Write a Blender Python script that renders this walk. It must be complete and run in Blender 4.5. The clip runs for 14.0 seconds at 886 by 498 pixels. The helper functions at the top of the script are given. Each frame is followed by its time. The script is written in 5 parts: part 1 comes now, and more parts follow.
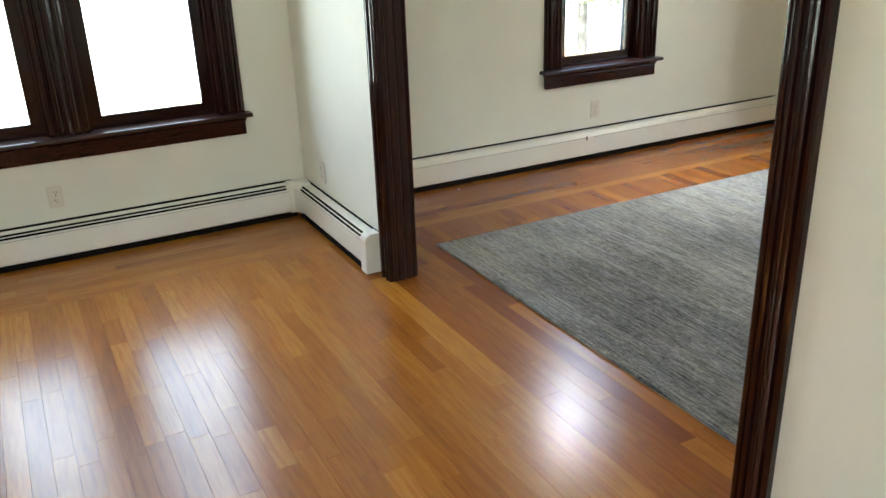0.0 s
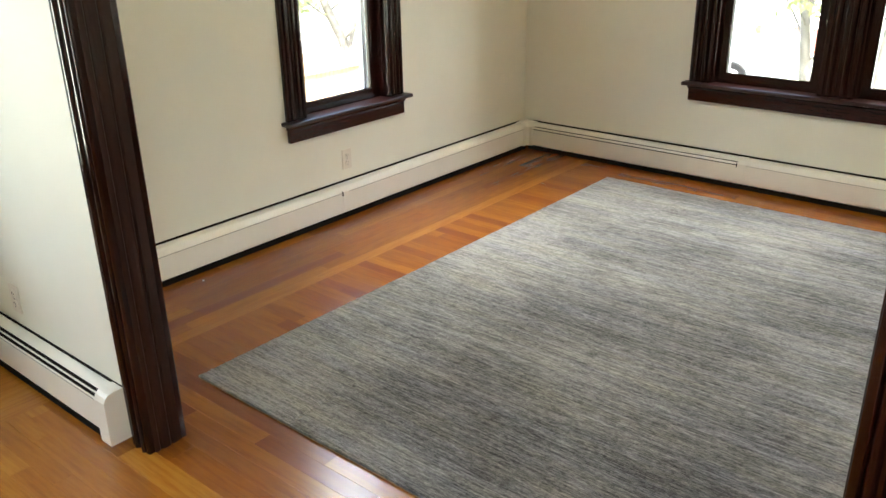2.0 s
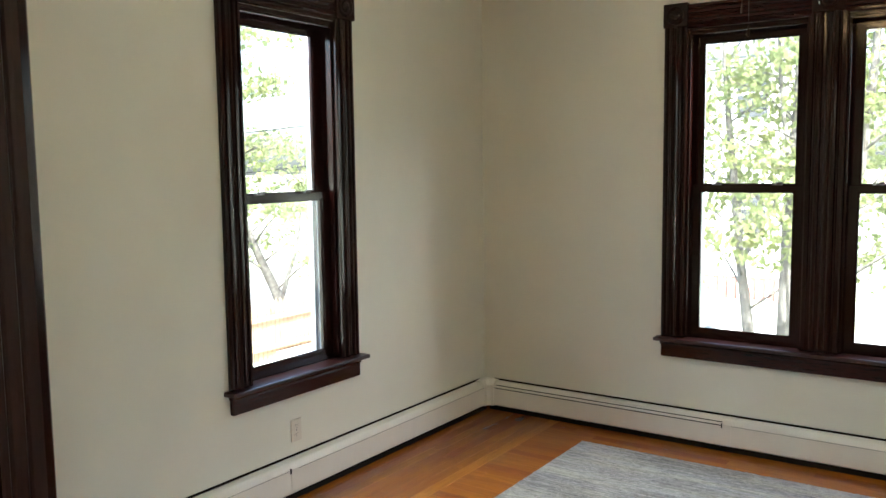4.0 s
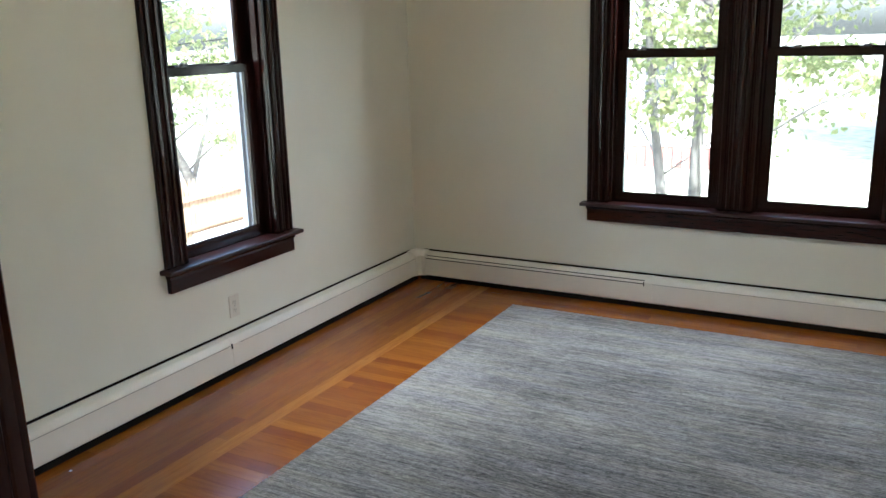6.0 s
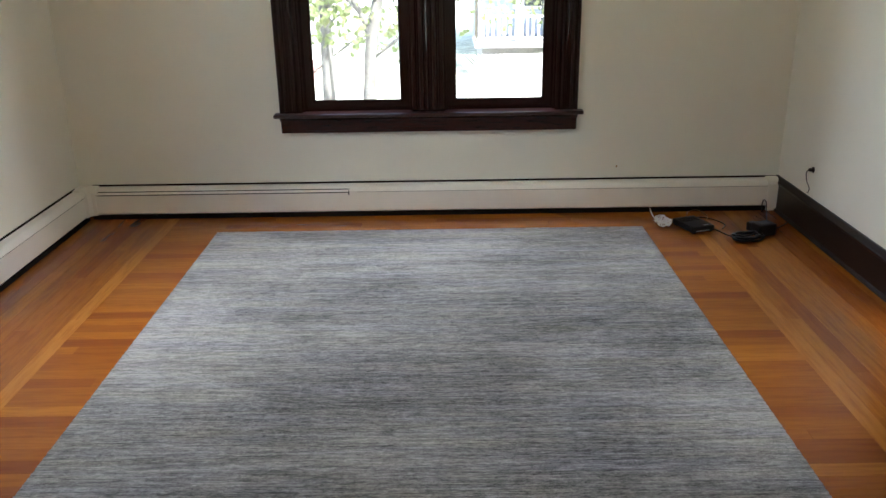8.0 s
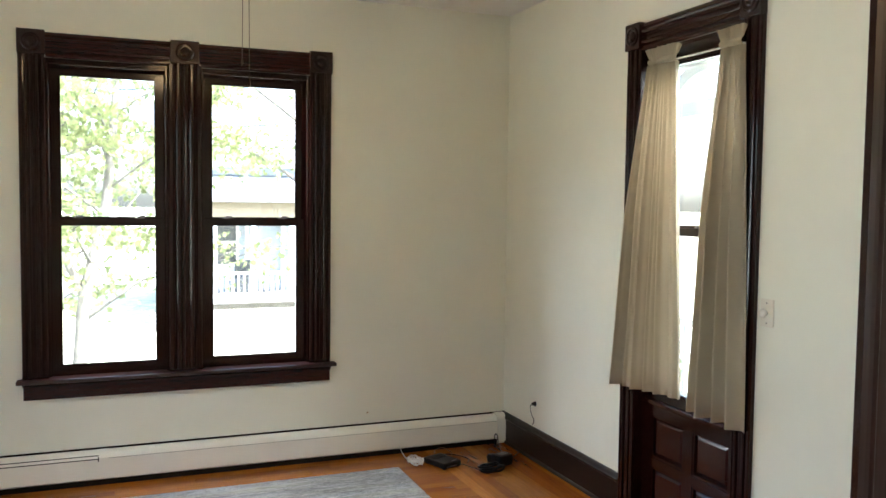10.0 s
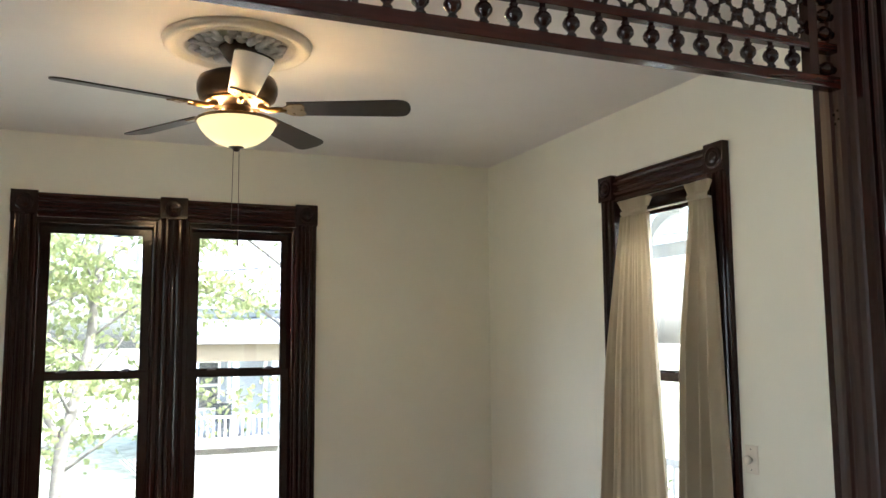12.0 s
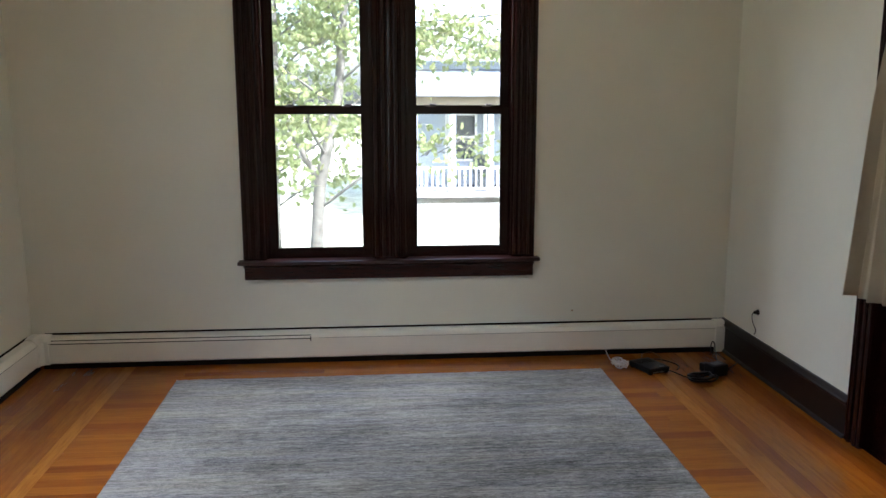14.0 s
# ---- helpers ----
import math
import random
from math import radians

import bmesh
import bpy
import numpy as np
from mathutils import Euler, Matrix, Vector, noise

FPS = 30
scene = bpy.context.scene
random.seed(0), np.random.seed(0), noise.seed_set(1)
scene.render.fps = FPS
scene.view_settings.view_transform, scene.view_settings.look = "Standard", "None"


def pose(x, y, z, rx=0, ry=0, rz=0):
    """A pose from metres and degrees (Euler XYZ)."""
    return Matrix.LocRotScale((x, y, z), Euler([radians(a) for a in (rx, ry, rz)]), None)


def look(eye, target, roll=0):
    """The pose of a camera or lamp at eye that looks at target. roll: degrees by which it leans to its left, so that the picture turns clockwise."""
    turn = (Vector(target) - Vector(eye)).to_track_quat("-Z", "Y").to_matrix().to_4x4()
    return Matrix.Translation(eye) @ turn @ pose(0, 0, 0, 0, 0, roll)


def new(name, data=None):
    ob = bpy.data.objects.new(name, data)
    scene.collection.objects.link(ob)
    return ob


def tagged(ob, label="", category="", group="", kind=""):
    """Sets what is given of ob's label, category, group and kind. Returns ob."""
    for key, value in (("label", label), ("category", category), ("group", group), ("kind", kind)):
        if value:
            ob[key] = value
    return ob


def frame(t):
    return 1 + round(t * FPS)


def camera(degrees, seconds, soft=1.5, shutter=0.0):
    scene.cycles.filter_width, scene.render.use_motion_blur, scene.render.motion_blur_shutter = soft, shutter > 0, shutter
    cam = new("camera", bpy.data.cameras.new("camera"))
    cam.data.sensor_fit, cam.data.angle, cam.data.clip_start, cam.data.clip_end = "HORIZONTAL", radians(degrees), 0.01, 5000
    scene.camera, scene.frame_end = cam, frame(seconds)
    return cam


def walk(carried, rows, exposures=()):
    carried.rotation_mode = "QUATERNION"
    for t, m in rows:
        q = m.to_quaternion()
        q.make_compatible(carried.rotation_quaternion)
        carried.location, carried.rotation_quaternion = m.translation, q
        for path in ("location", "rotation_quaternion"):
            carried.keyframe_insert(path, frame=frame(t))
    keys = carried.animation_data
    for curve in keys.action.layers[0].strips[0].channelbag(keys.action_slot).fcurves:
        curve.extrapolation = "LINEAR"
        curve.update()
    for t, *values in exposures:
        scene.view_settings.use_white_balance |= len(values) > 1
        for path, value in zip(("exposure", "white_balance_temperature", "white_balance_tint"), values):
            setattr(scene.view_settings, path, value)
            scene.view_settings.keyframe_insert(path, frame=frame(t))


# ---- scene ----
cam = camera(56.2, 14.0)
PATH = [
    (0, (4.438, -5.334, 1.575), (2.792, -4.478, 0.828), -2.0),
    (0.5, (4.154, -5.263, 1.56), (2.609, -4.236, 0.814), -1.8),
    (1, (3.901, -5.26, 1.579), (2.479, -4.074, 0.824), -2.8),
    (1.5, (3.643, -5.198, 1.608), (2.354, -3.873, 0.846), -2.2),
    (2, (3.446, -5.052, 1.676), (2.253, -3.64, 0.912), -1.1),
    (2.5, (3.204, -4.971, 1.658), (2.058, -3.424, 1.114), -1.4),
    (3, (3.097, -4.847, 1.672), (1.944, -3.27, 1.245), -1.9),
    (3.2, (3.009, -4.808, 1.636), (1.868, -3.196, 1.323), -1.0),
    (5.3, (2.974, -4.789, 1.716), (1.833, -3.155, 1.554), -1.0),
    (5.5, (2.916, -4.836, 1.69), (1.819, -3.186, 1.416), -0.8),
    (6, (2.912, -4.868, 1.635), (1.976, -3.172, 1.139), -1.5),
    (6.5, (2.781, -4.873, 1.576), (1.997, -3.131, 0.984), -2.6),
    (7, (2.599, -4.892, 1.562), (2.022, -3.101, 0.886), -2.4),
    (7.5, (2.442, -4.894, 1.564), (2.15, -3.049, 0.848), -2.3),
    (8, (2.232, -4.876, 1.569), (2.223, -3.002, 0.871), -0.9),
    (8.5, (1.961, -4.89, 1.551), (2.311, -3.041, 0.871), 0.3),
    (9, (1.91, -4.977, 1.585), (2.512, -3.153, 1.028), 0.2),
    (9.2, (1.863, -5.021, 1.596), (2.511, -3.189, 1.123), 0.2),
    (11.3, (1.704, -5.218, 1.724), (2.482, -3.39, 1.952), 0.2),
    (11.5, (1.704, -5.228, 1.732), (2.47, -3.395, 1.961), 0.0),
    (12, (1.716, -5.207, 1.71), (2.485, -3.374, 1.924), -0.4),
    (12.5, (1.735, -5.141, 1.675), (2.516, -3.3, 1.712), -0.5),
    (13, (1.81, -5.054, 1.629), (2.545, -3.204, 1.432), -0.4),
    (13.5, (1.891, -4.976, 1.608), (2.406, -3.072, 1.277), -1.1),
    (14, (2.03, -4.953, 1.587), (2.198, -2.993, 1.226), 0.0),
]
EXPOSURE = 4.2
STOPS = [(0.0, 0.03, 6000, 4), (0.6, 0.00, 6450, 6), (1.0, -0.08, 6850, 7), (1.5, 0.02, 6750, 6), (2.0, 0.15, 6500, 7), (2.5, 0.15, 6250, 8), (3.0, -0.08, 6200, 8), (5.3, -0.42, 5650, 8), (6.0, -0.43, 5550, 9), (6.5, -0.28, 5450, 12), (7.0, -0.38, 5450, 14), (7.5, -0.42, 5550, 13), (8.5, -0.03, 5850, 11), (9.0, 0.25, 5850, 9), (11.5, -0.34, 5850, 11), (12.5, -0.33, 5700, 12), (13.5, -0.40, 5600, 12), (14.0, -0.77, 5600, 13)]
walk(cam, [(t, look(*p)) for t, *p in PATH], exposures=[(t, EXPOSURE + d, k, g) for t, d, k, g in STOPS])

# ---- world and sun ----
SUN_EL, SUN_AZ = radians(52), radians(140)
world = bpy.data.worlds.new("world")
scene.world = world
world.use_nodes = True
wn = world.node_tree.nodes
sky = wn.new("ShaderNodeTexSky")
sky.sky_type, sky.sun_disc = "NISHITA", False
sky.sun_elevation, sky.sun_rotation = SUN_EL, SUN_AZ
sky.air_density, sky.dust_density, sky.ozone_density = 1.0, 4.0, 0.6
wn["Background"].inputs["Strength"].default_value = 0.10
world.node_tree.links.new(sky.outputs["Color"], wn["Background"].inputs["Color"])
sun_dir = Vector((math.sin(SUN_AZ) * math.cos(SUN_EL), math.cos(SUN_AZ) * math.cos(SUN_EL), math.sin(SUN_EL)))
sun = new("sun", bpy.data.lights.new("sun", "SUN"))
sun.data.energy, sun.data.angle, sun.data.color = 2.0, radians(0.5), (1.0, 0.95, 0.87)
sun.matrix_world = look(tuple(sun_dir * 20), (0, 0, 0))

for dx in (-0.085, 0.085):
    fan_light = new("bulb_light", bpy.data.lights.new("bulb_light", "POINT"))
    fan_light.data.energy, fan_light.data.color, fan_light.data.shadow_soft_size = 0.85, (1.0, 0.66, 0.32), 0.06
    fan_light.matrix_world = pose(2.217 + dx, -1.878, 2.605)

def window_lamp(name, m, width, height, watts, colour=(1.0, 0.97, 0.92)):
    """The sky's light at a window's opening."""
    lamp = new(name, bpy.data.lights.new(name, "AREA"))
    lamp.data.shape, lamp.data.size, lamp.data.size_y, lamp.data.energy, lamp.data.color = "RECTANGLE", width, height, watts, colour
    lamp.matrix_world = m
    return lamp


window_lamp("sky_far_window", look((2.135, 0.45, 2.72), (2.135, -1.6, 1.5)), 1.5, 0.5, 12.0)
window_lamp("sky_left_window", look((-0.45, -1.82, 2.72), (1.6, -1.80, 1.5)), 0.7, 0.5, 10.0)
window_lamp("sky_near_window", look((-0.30, -5.10, 1.55), (1.0, -5.10, 1.35)), 1.7, 1.9, 4.2, (0.97, 0.985, 1.0))
window_lamp("sky_side_window", look((5.7 + 0.35, -6.48, 1.65), (3.0, -6.48, 1.4)), 1.7, 1.9, 2.1)
window_lamp("sky_door_window", look((4.263 + 0.45, -1.945, 2.72), (2.6, -1.945, 1.5)), 0.7, 0.5, 9.0)

# ---- plan ----
W, CEIL = 4.250, 2.905
PY0, PY1 = -3.910, -3.81          # partition between the rooms
OX0, OX1, OTOP = 1.20, 3.257, 2.62  # the wide opening in it
AX1, AY0 = 5.7, -8.2              # the near room
GROUND = -2.10


# ---- materials ----
def mat(name, rough=0.5, metal=0.0, spec=0.5):
    m = bpy.data.materials.new(name)
    m.use_nodes = True
    b = m.node_tree.nodes["Principled BSDF"]
    b.inputs["Roughness"].default_value = rough
    b.inputs["Metallic"].default_value = metal
    b.inputs["Specular IOR Level"].default_value = spec
    return m, m.node_tree.nodes, m.node_tree.links, b


def coords(N, L, scale, kind="Object", offset=None):
    if kind == "World":
        src = N.new("ShaderNodeNewGeometry").outputs["Position"]
    else:
        src = N.new("ShaderNodeTexCoord").outputs["Object"]
    mp = N.new("ShaderNodeMapping")
    mp.inputs["Scale"].default_value = scale
    L.new(src, mp.inputs["Vector"])
    if offset is not None:
        L.new(offset, mp.inputs["Location"])
    return mp.outputs["Vector"]


def noise_tex(N, L, vec, scale, detail=4.0, rough=0.6):
    n = N.new("ShaderNodeTexNoise")
    n.inputs["Scale"].default_value, n.inputs["Detail"].default_value, n.inputs["Roughness"].default_value = scale, detail, rough
    L.new(vec, n.inputs["Vector"])
    return n.outputs["Fac"]


def ramp(N, L, fac, stops):
    r = N.new("ShaderNodeValToRGB")
    while len(r.color_ramp.elements) < len(stops):
        r.color_ramp.elements.new(0.5)
    for e, (p, c) in zip(r.color_ramp.elements, stops):
        e.position, e.color = p, (*c, 1)
    L.new(fac, r.inputs["Fac"])
    return r.outputs["Color"]


def bump(N, L, b, height, strength, dist=0.001):
    bp = N.new("ShaderNodeBump")
    bp.inputs["Strength"].default_value, bp.inputs["Distance"].default_value = strength, dist
    L.new(height, bp.inputs["Height"])
    L.new(bp.outputs["Normal"], b.inputs["Normal"])


def math_node(N, L, op, a, c):
    n = N.new("ShaderNodeMath")
    n.operation = op
    for i, v in enumerate((a, c)):
        if isinstance(v, (int, float)):
            n.inputs[i].default_value = v
        else:
            L.new(v, n.inputs[i])
    return n.outputs[0]


def mix(N, L, fac, a, c, mode="MIX"):
    n = N.new("ShaderNodeMix")
    n.data_type, n.blend_type = "RGBA", mode
    for i, v in ((0, fac), (6, a), (7, c)):
        if isinstance(v, (int, float)):
            n.inputs[i].default_value = v
        elif isinstance(v, tuple):
            n.inputs[i].default_value = (*v, 1)
        else:
            L.new(v, n.inputs[i])
    return n.outputs[2]


def painted(name, colour, rough=0.6, var=0.04, bumpy=0.15, scale=3.0, fine=180.0):
    m, N, L, b = mat(name, rough)
    v = coords(N, L, (1, 1, 1), "World")
    big = noise_tex(N, L, v, scale, 3)
    lo, hi = tuple(c * (1 - var) for c in colour), tuple(min(1, c * (1 + var)) for c in colour)
    L.new(ramp(N, L, big, [(0.3, lo), (0.7, hi)]), b.inputs["Base Color"])
    f = noise_tex(N, L, v, fine, 3)
    bump(N, L, b, f, bumpy, 0.0006)
    rr = N.new("ShaderNodeMapRange")
    rr.inputs["To Min"].default_value, rr.inputs["To Max"].default_value = rough - 0.06, rough + 0.06
    L.new(noise_tex(N, L, v, 9.0, 3), rr.inputs["Value"])
    L.new(rr.outputs[0], b.inputs["Roughness"])
    return m


def varnished(name, dark, light, stretch, rough=0.25):
    m, N, L, b = mat(name, rough, spec=0.38)
    v = coords(N, L, stretch, "World")
    g = noise_tex(N, L, v, 14.0, 6, 0.65)
    v2 = coords(N, L, (1, 1, 1), "World")
    wear = noise_tex(N, L, v2, 2.3, 4)
    col = ramp(N, L, g, [(0.25, dark), (0.62, light), (0.9, dark)])
    col = mix(N, L, math_node(N, L, "MULTIPLY", wear, 0.5), col, dark)
    L.new(col, b.inputs["Base Color"])
    rr = N.new("ShaderNodeMapRange")
    rr.inputs["To Min"].default_value, rr.inputs["To Max"].default_value = rough - 0.09, rough - 0.03
    L.new(noise_tex(N, L, v2, 3.0, 2), rr.inputs["Value"])
    L.new(rr.outputs[0], b.inputs["Roughness"])
    bump(N, L, b, g, 0.012, 0.0003)
    return m


def plain(name, colour, rough=0.5, metal=0.0, var=0.12, scale=25.0, bumpy=0.1):
    m, N, L, b = mat(name, rough, metal)
    v = coords(N, L, (1, 1, 1), "World")
    n = noise_tex(N, L, v, scale, 4)
    L.new(ramp(N, L, n, [(0.3, tuple(c * (1 - var) for c in colour)), (0.7, tuple(min(1, c * (1 + var)) for c in colour))]), b.inputs["Base Color"])
    bump(N, L, b, n, bumpy, 0.0005)
    return m


def floor_wood(name, along_x, pale=False, honey=False):
    m, N, L, b = mat(name, 0.2, spec=0.5)
    oi = N.new("ShaderNodeObjectInfo").outputs["Random"]
    geo = N.new("ShaderNodeNewGeometry").outputs["Random Per Island"]
    rnd = math_node(N, L, "FRACT", math_node(N, L, "ADD", math_node(N, L, "MULTIPLY", oi, 7.3), math_node(N, L, "MULTIPLY", geo, 5.7)), 0)
    off = N.new("ShaderNodeCombineXYZ")
    for i in range(3):
        L.new(math_node(N, L, "MULTIPLY", rnd, 37.0 + 11 * i), off.inputs[i])
    st = (1.0, 13.0, 13.0) if along_x else (13.0, 1.0, 13.0)
    v = coords(N, L, st, "World", off.outputs[0])
    grain = noise_tex(N, L, v, 5.0, 7, 0.62)
    fine = noise_tex(N, L, v, 22.0, 4, 0.7)
    base = ramp(N, L, rnd, [(0.0, (0.20, 0.052, 0.003)), (0.22, (0.29, 0.096, 0.006)), (0.45, (0.37, 0.138, 0.010)),
                            (0.7, (0.27, 0.086, 0.006)), (0.86, (0.43, 0.180, 0.016)), (1.0, (0.23, 0.064, 0.004))])
    if honey:
        base = ramp(N, L, rnd, [(0.0, (0.28, 0.096, 0.008)), (0.2, (0.36, 0.140, 0.012)), (0.42, (0.43, 0.182, 0.019)),
                                (0.62, (0.35, 0.132, 0.011)), (0.82, (0.50, 0.230, 0.030)), (1.0, (0.31, 0.110, 0.009))])
    if pale:
        base = ramp(N, L, rnd, [(0.0, (0.42, 0.175, 0.020)), (1.0, (0.50, 0.225, 0.032))])
    dark = mix(N, L, 1.0, base, (0.68, 0.54, 0.42), "MULTIPLY")
    g = N.new("ShaderNodeMapRange")
    g.inputs["From Min"].default_value, g.inputs["From Max"].default_value = 0.42, 0.72
    L.new(grain, g.inputs["Value"])
    col = mix(N, L, g.outputs[0], base, dark)
    col = mix(N, L, math_node(N, L, "MULTIPLY", fine, 0.22), col, (0.18, 0.05, 0.008))
    vw = coords(N, L, (1, 1, 1), "World")
    big = noise_tex(N, L, vw, 1.3, 3)
    col = mix(N, L, math_node(N, L, "MULTIPLY", big, 0.25), col, (0.30, 0.090, 0.012))
    if not honey:
        col = mix(N, L, 1.0, col, (0.88, 0.82, 0.80), "MULTIPLY")
    L.new(col, b.inputs["Base Color"])
    rr = N.new("ShaderNodeMapRange")
    rr.inputs["To Min"].default_value, rr.inputs["To Max"].default_value = (0.205, 0.285) if honey else (0.20, 0.28)
    L.new(noise_tex(N, L, vw, 4.0, 2, 0.5), rr.inputs["Value"])
    L.new(rr.outputs[0], b.inputs["Roughness"])
    return m


def rug_material():
    m, N, L, b = mat("rug_wool", 0.95, spec=0.15)
    v = coords(N, L, (2.6, 24.0, 1.0), "World")
    streak = noise_tex(N, L, v, 2.2, 6, 0.75)
    v3 = coords(N, L, (7.0, 40.0, 1.0), "World")
    streak2 = noise_tex(N, L, v3, 3.0, 5, 0.75)
    v2 = coords(N, L, (0.55, 5.0, 1.0), "World")
    blot = noise_tex(N, L, v2, 1.7, 4, 0.55)
    pile = noise_tex(N, L, coords(N, L, (1, 1.8, 1), "World"), 70.0, 5, 0.85)
    s = math_node(N, L, "ADD", math_node(N, L, "MULTIPLY", streak, 0.50), math_node(N, L, "MULTIPLY", streak2, 0.60))
    s = math_node(N, L, "ADD", s, math_node(N, L, "MULTIPLY", blot, 0.30))
    s = math_node(N, L, "ADD", s, math_node(N, L, "MULTIPLY", math_node(N, L, "ADD", pile, 0.16), 0.58))
    worn = noise_tex(N, L, coords(N, L, (0.8, 1.0, 1.0), "World"), 1.5, 3, 0.5)
    s = math_node(N, L, "ADD", s, math_node(N, L, "MULTIPLY", worn, 0.38))
    tuft = noise_tex(N, L, coords(N, L, (1, 1.5, 1), "World"), 30.0, 3, 0.6)
    s = math_node(N, L, "ADD", s, math_node(N, L, "MULTIPLY", math_node(N, L, "SUBTRACT", tuft, 0.5), 0.20))
    s = math_node(N, L, "MULTIPLY", s, 0.3922)
    # the faded border and the darker, more worn middle
    sep = N.new("ShaderNodeSeparateXYZ")
    L.new(N.new("ShaderNodeNewGeometry").outputs["Position"], sep.inputs[0])
    wob = noise_tex(N, L, coords(N, L, (0.6, 3.0, 1.0), "World"), 2.0, 3)

    def band(out, lo, hi):
        k = N.new("ShaderNodeMapRange")
        k.interpolation_type = "SMOOTHSTEP"
        k.inputs["From Min"].default_value, k.inputs["From Max"].default_value = lo, hi
        L.new(math_node(N, L, "ADD", out, math_node(N, L, "MULTIPLY", math_node(N, L, "SUBTRACT", wob, 0.5), 0.9)), k.inputs["Value"])
        return k.outputs[0]
    middle = math_node(N, L, "MULTIPLY", math_node(N, L, "MULTIPLY", band(sep.outputs[0], 1.25, 1.75), band(sep.outputs[1], -0.75, -1.25)), band(sep.outputs[0], 3.45, 3.0))
    s = math_node(N, L, "SUBTRACT", s, math_node(N, L, "MULTIPLY", middle, 0.034))
    thread = noise_tex(N, L, coords(N, L, (1.0, 46.0, 1.0), "World"), 3.4, 4, 0.7)
    s = math_node(N, L, "ADD", s, math_node(N, L, "MULTIPLY", math_node(N, L, "SUBTRACT", thread, 0.5), 0.22))
    col = ramp(N, L, s, [(0.395, (0.045, 0.045, 0.047)), (0.440, (0.140, 0.140, 0.141)), (0.495, (0.285, 0.282, 0.280)), (0.555, (0.48, 0.474, 0.46))])
    tint = noise_tex(N, L, coords(N, L, (0.7, 7.0, 1.0), "World"), 1.9, 4)
    col = mix(N, L, 1.0, col, ramp(N, L, tint, [(0.36, (0.945, 0.955, 1.0)), (0.66, (1.0, 0.985, 0.87))]), "MULTIPLY")
    L.new(col, b.inputs["Base Color"])
    b.inputs["Sheen Weight"].default_value = 0.06
    hh = math_node(N, L, "ADD", math_node(N, L, "ADD", pile, math_node(N, L, "MULTIPLY", tuft, 0.8)), math_node(N, L, "MULTIPLY", streak2, 0.8))
    bump(N, L, b, hh, 1.0, 0.0075)
    return m


def glass_material():
    m, N, L, b = mat("window_glass", 0.0)
    N.remove(b)
    tr, gl, mx = N.new("ShaderNodeBsdfTransparent"), N.new("ShaderNodeBsdfGlossy"), N.new("ShaderNodeMixShader")
    tr.inputs["Color"].default_value = (0.95, 0.97, 0.96, 1)
    gl.inputs["Roughness"].default_value = 0.02
    lw = N.new("ShaderNodeLayerWeight")
    lw.inputs["Blend"].default_value = 0.5
    k = math_node(N, L, "MULTIPLY", math_node(N, L, "POWER", lw.outputs["Facing"], 4.0), 0.8)
    L.new(math_node(N, L, "ADD", k, 0.03), mx.inputs[0])
    L.new(tr.outputs[0], mx.inputs[1])
    L.new(gl.outputs[0], mx.inputs[2])
    L.new(mx.outputs[0], N["Material Output"].inputs["Surface"])
    return m


def cloth_material():
    m, N, L, b = mat("curtain_linen", 0.9, spec=0.1)
    v = coords(N, L, (1, 1, 1), "World")
    weave = noise_tex(N, L, coords(N, L, (300, 300, 60), "World"), 3.0, 3)
    big = noise_tex(N, L, v, 4.0, 3)
    col = ramp(N, L, big, [(0.3, (0.48, 0.425, 0.31)), (0.7, (0.56, 0.50, 0.375))])
    L.new(mix(N, L, math_node(N, L, "MULTIPLY", weave, 0.3), col, (0.45, 0.38, 0.28)), b.inputs["Base Color"])
    bump(N, L, b, weave, 0.3, 0.0006)
    t = N.new("ShaderNodeBsdfTranslucent")
    t.inputs["Color"].default_value = (0.70, 0.63, 0.50, 1)
    ms = N.new("ShaderNodeMixShader")
    ms.inputs[0].default_value = 0.3
    L.new(b.outputs[0], ms.inputs[1])
    L.new(t.outputs[0], ms.inputs[2])
    L.new(ms.outputs[0], N["Material Output"].inputs["Surface"])
    return m


def leaf_material(name, c0, c1, c2):
    m, N, L, b = mat(name, 0.55, spec=0.3)
    r = N.new("ShaderNodeNewGeometry").outputs["Random Per Island"]
    col = ramp(N, L, r, [(0.0, c0), (0.5, c1), (1.0, c2)])
    L.new(col, b.inputs["Base Color"])
    t = N.new("ShaderNodeBsdfTranslucent")
    L.new(mix(N, L, 0.6, col, (0.36, 0.40, 0.20)), t.inputs["Color"])
    ms = N.new("ShaderNodeMixShader")
    ms.inputs[0].default_value = 0.45
    L.new(b.outputs[0], ms.inputs[1])
    L.new(t.outputs[0], ms.inputs[2])
    L.new(ms.outputs[0], N["Material Output"].inputs["Surface"])
    return m


def glow(name, colour, strength, base):
    m, N, L, b = mat(name, 0.35)
    b.inputs["Base Color"].default_value = (*base, 1)
    b.inputs["Emission Color"].default_value = (*colour, 1)
    b.inputs["Emission Strength"].default_value = strength
    return m


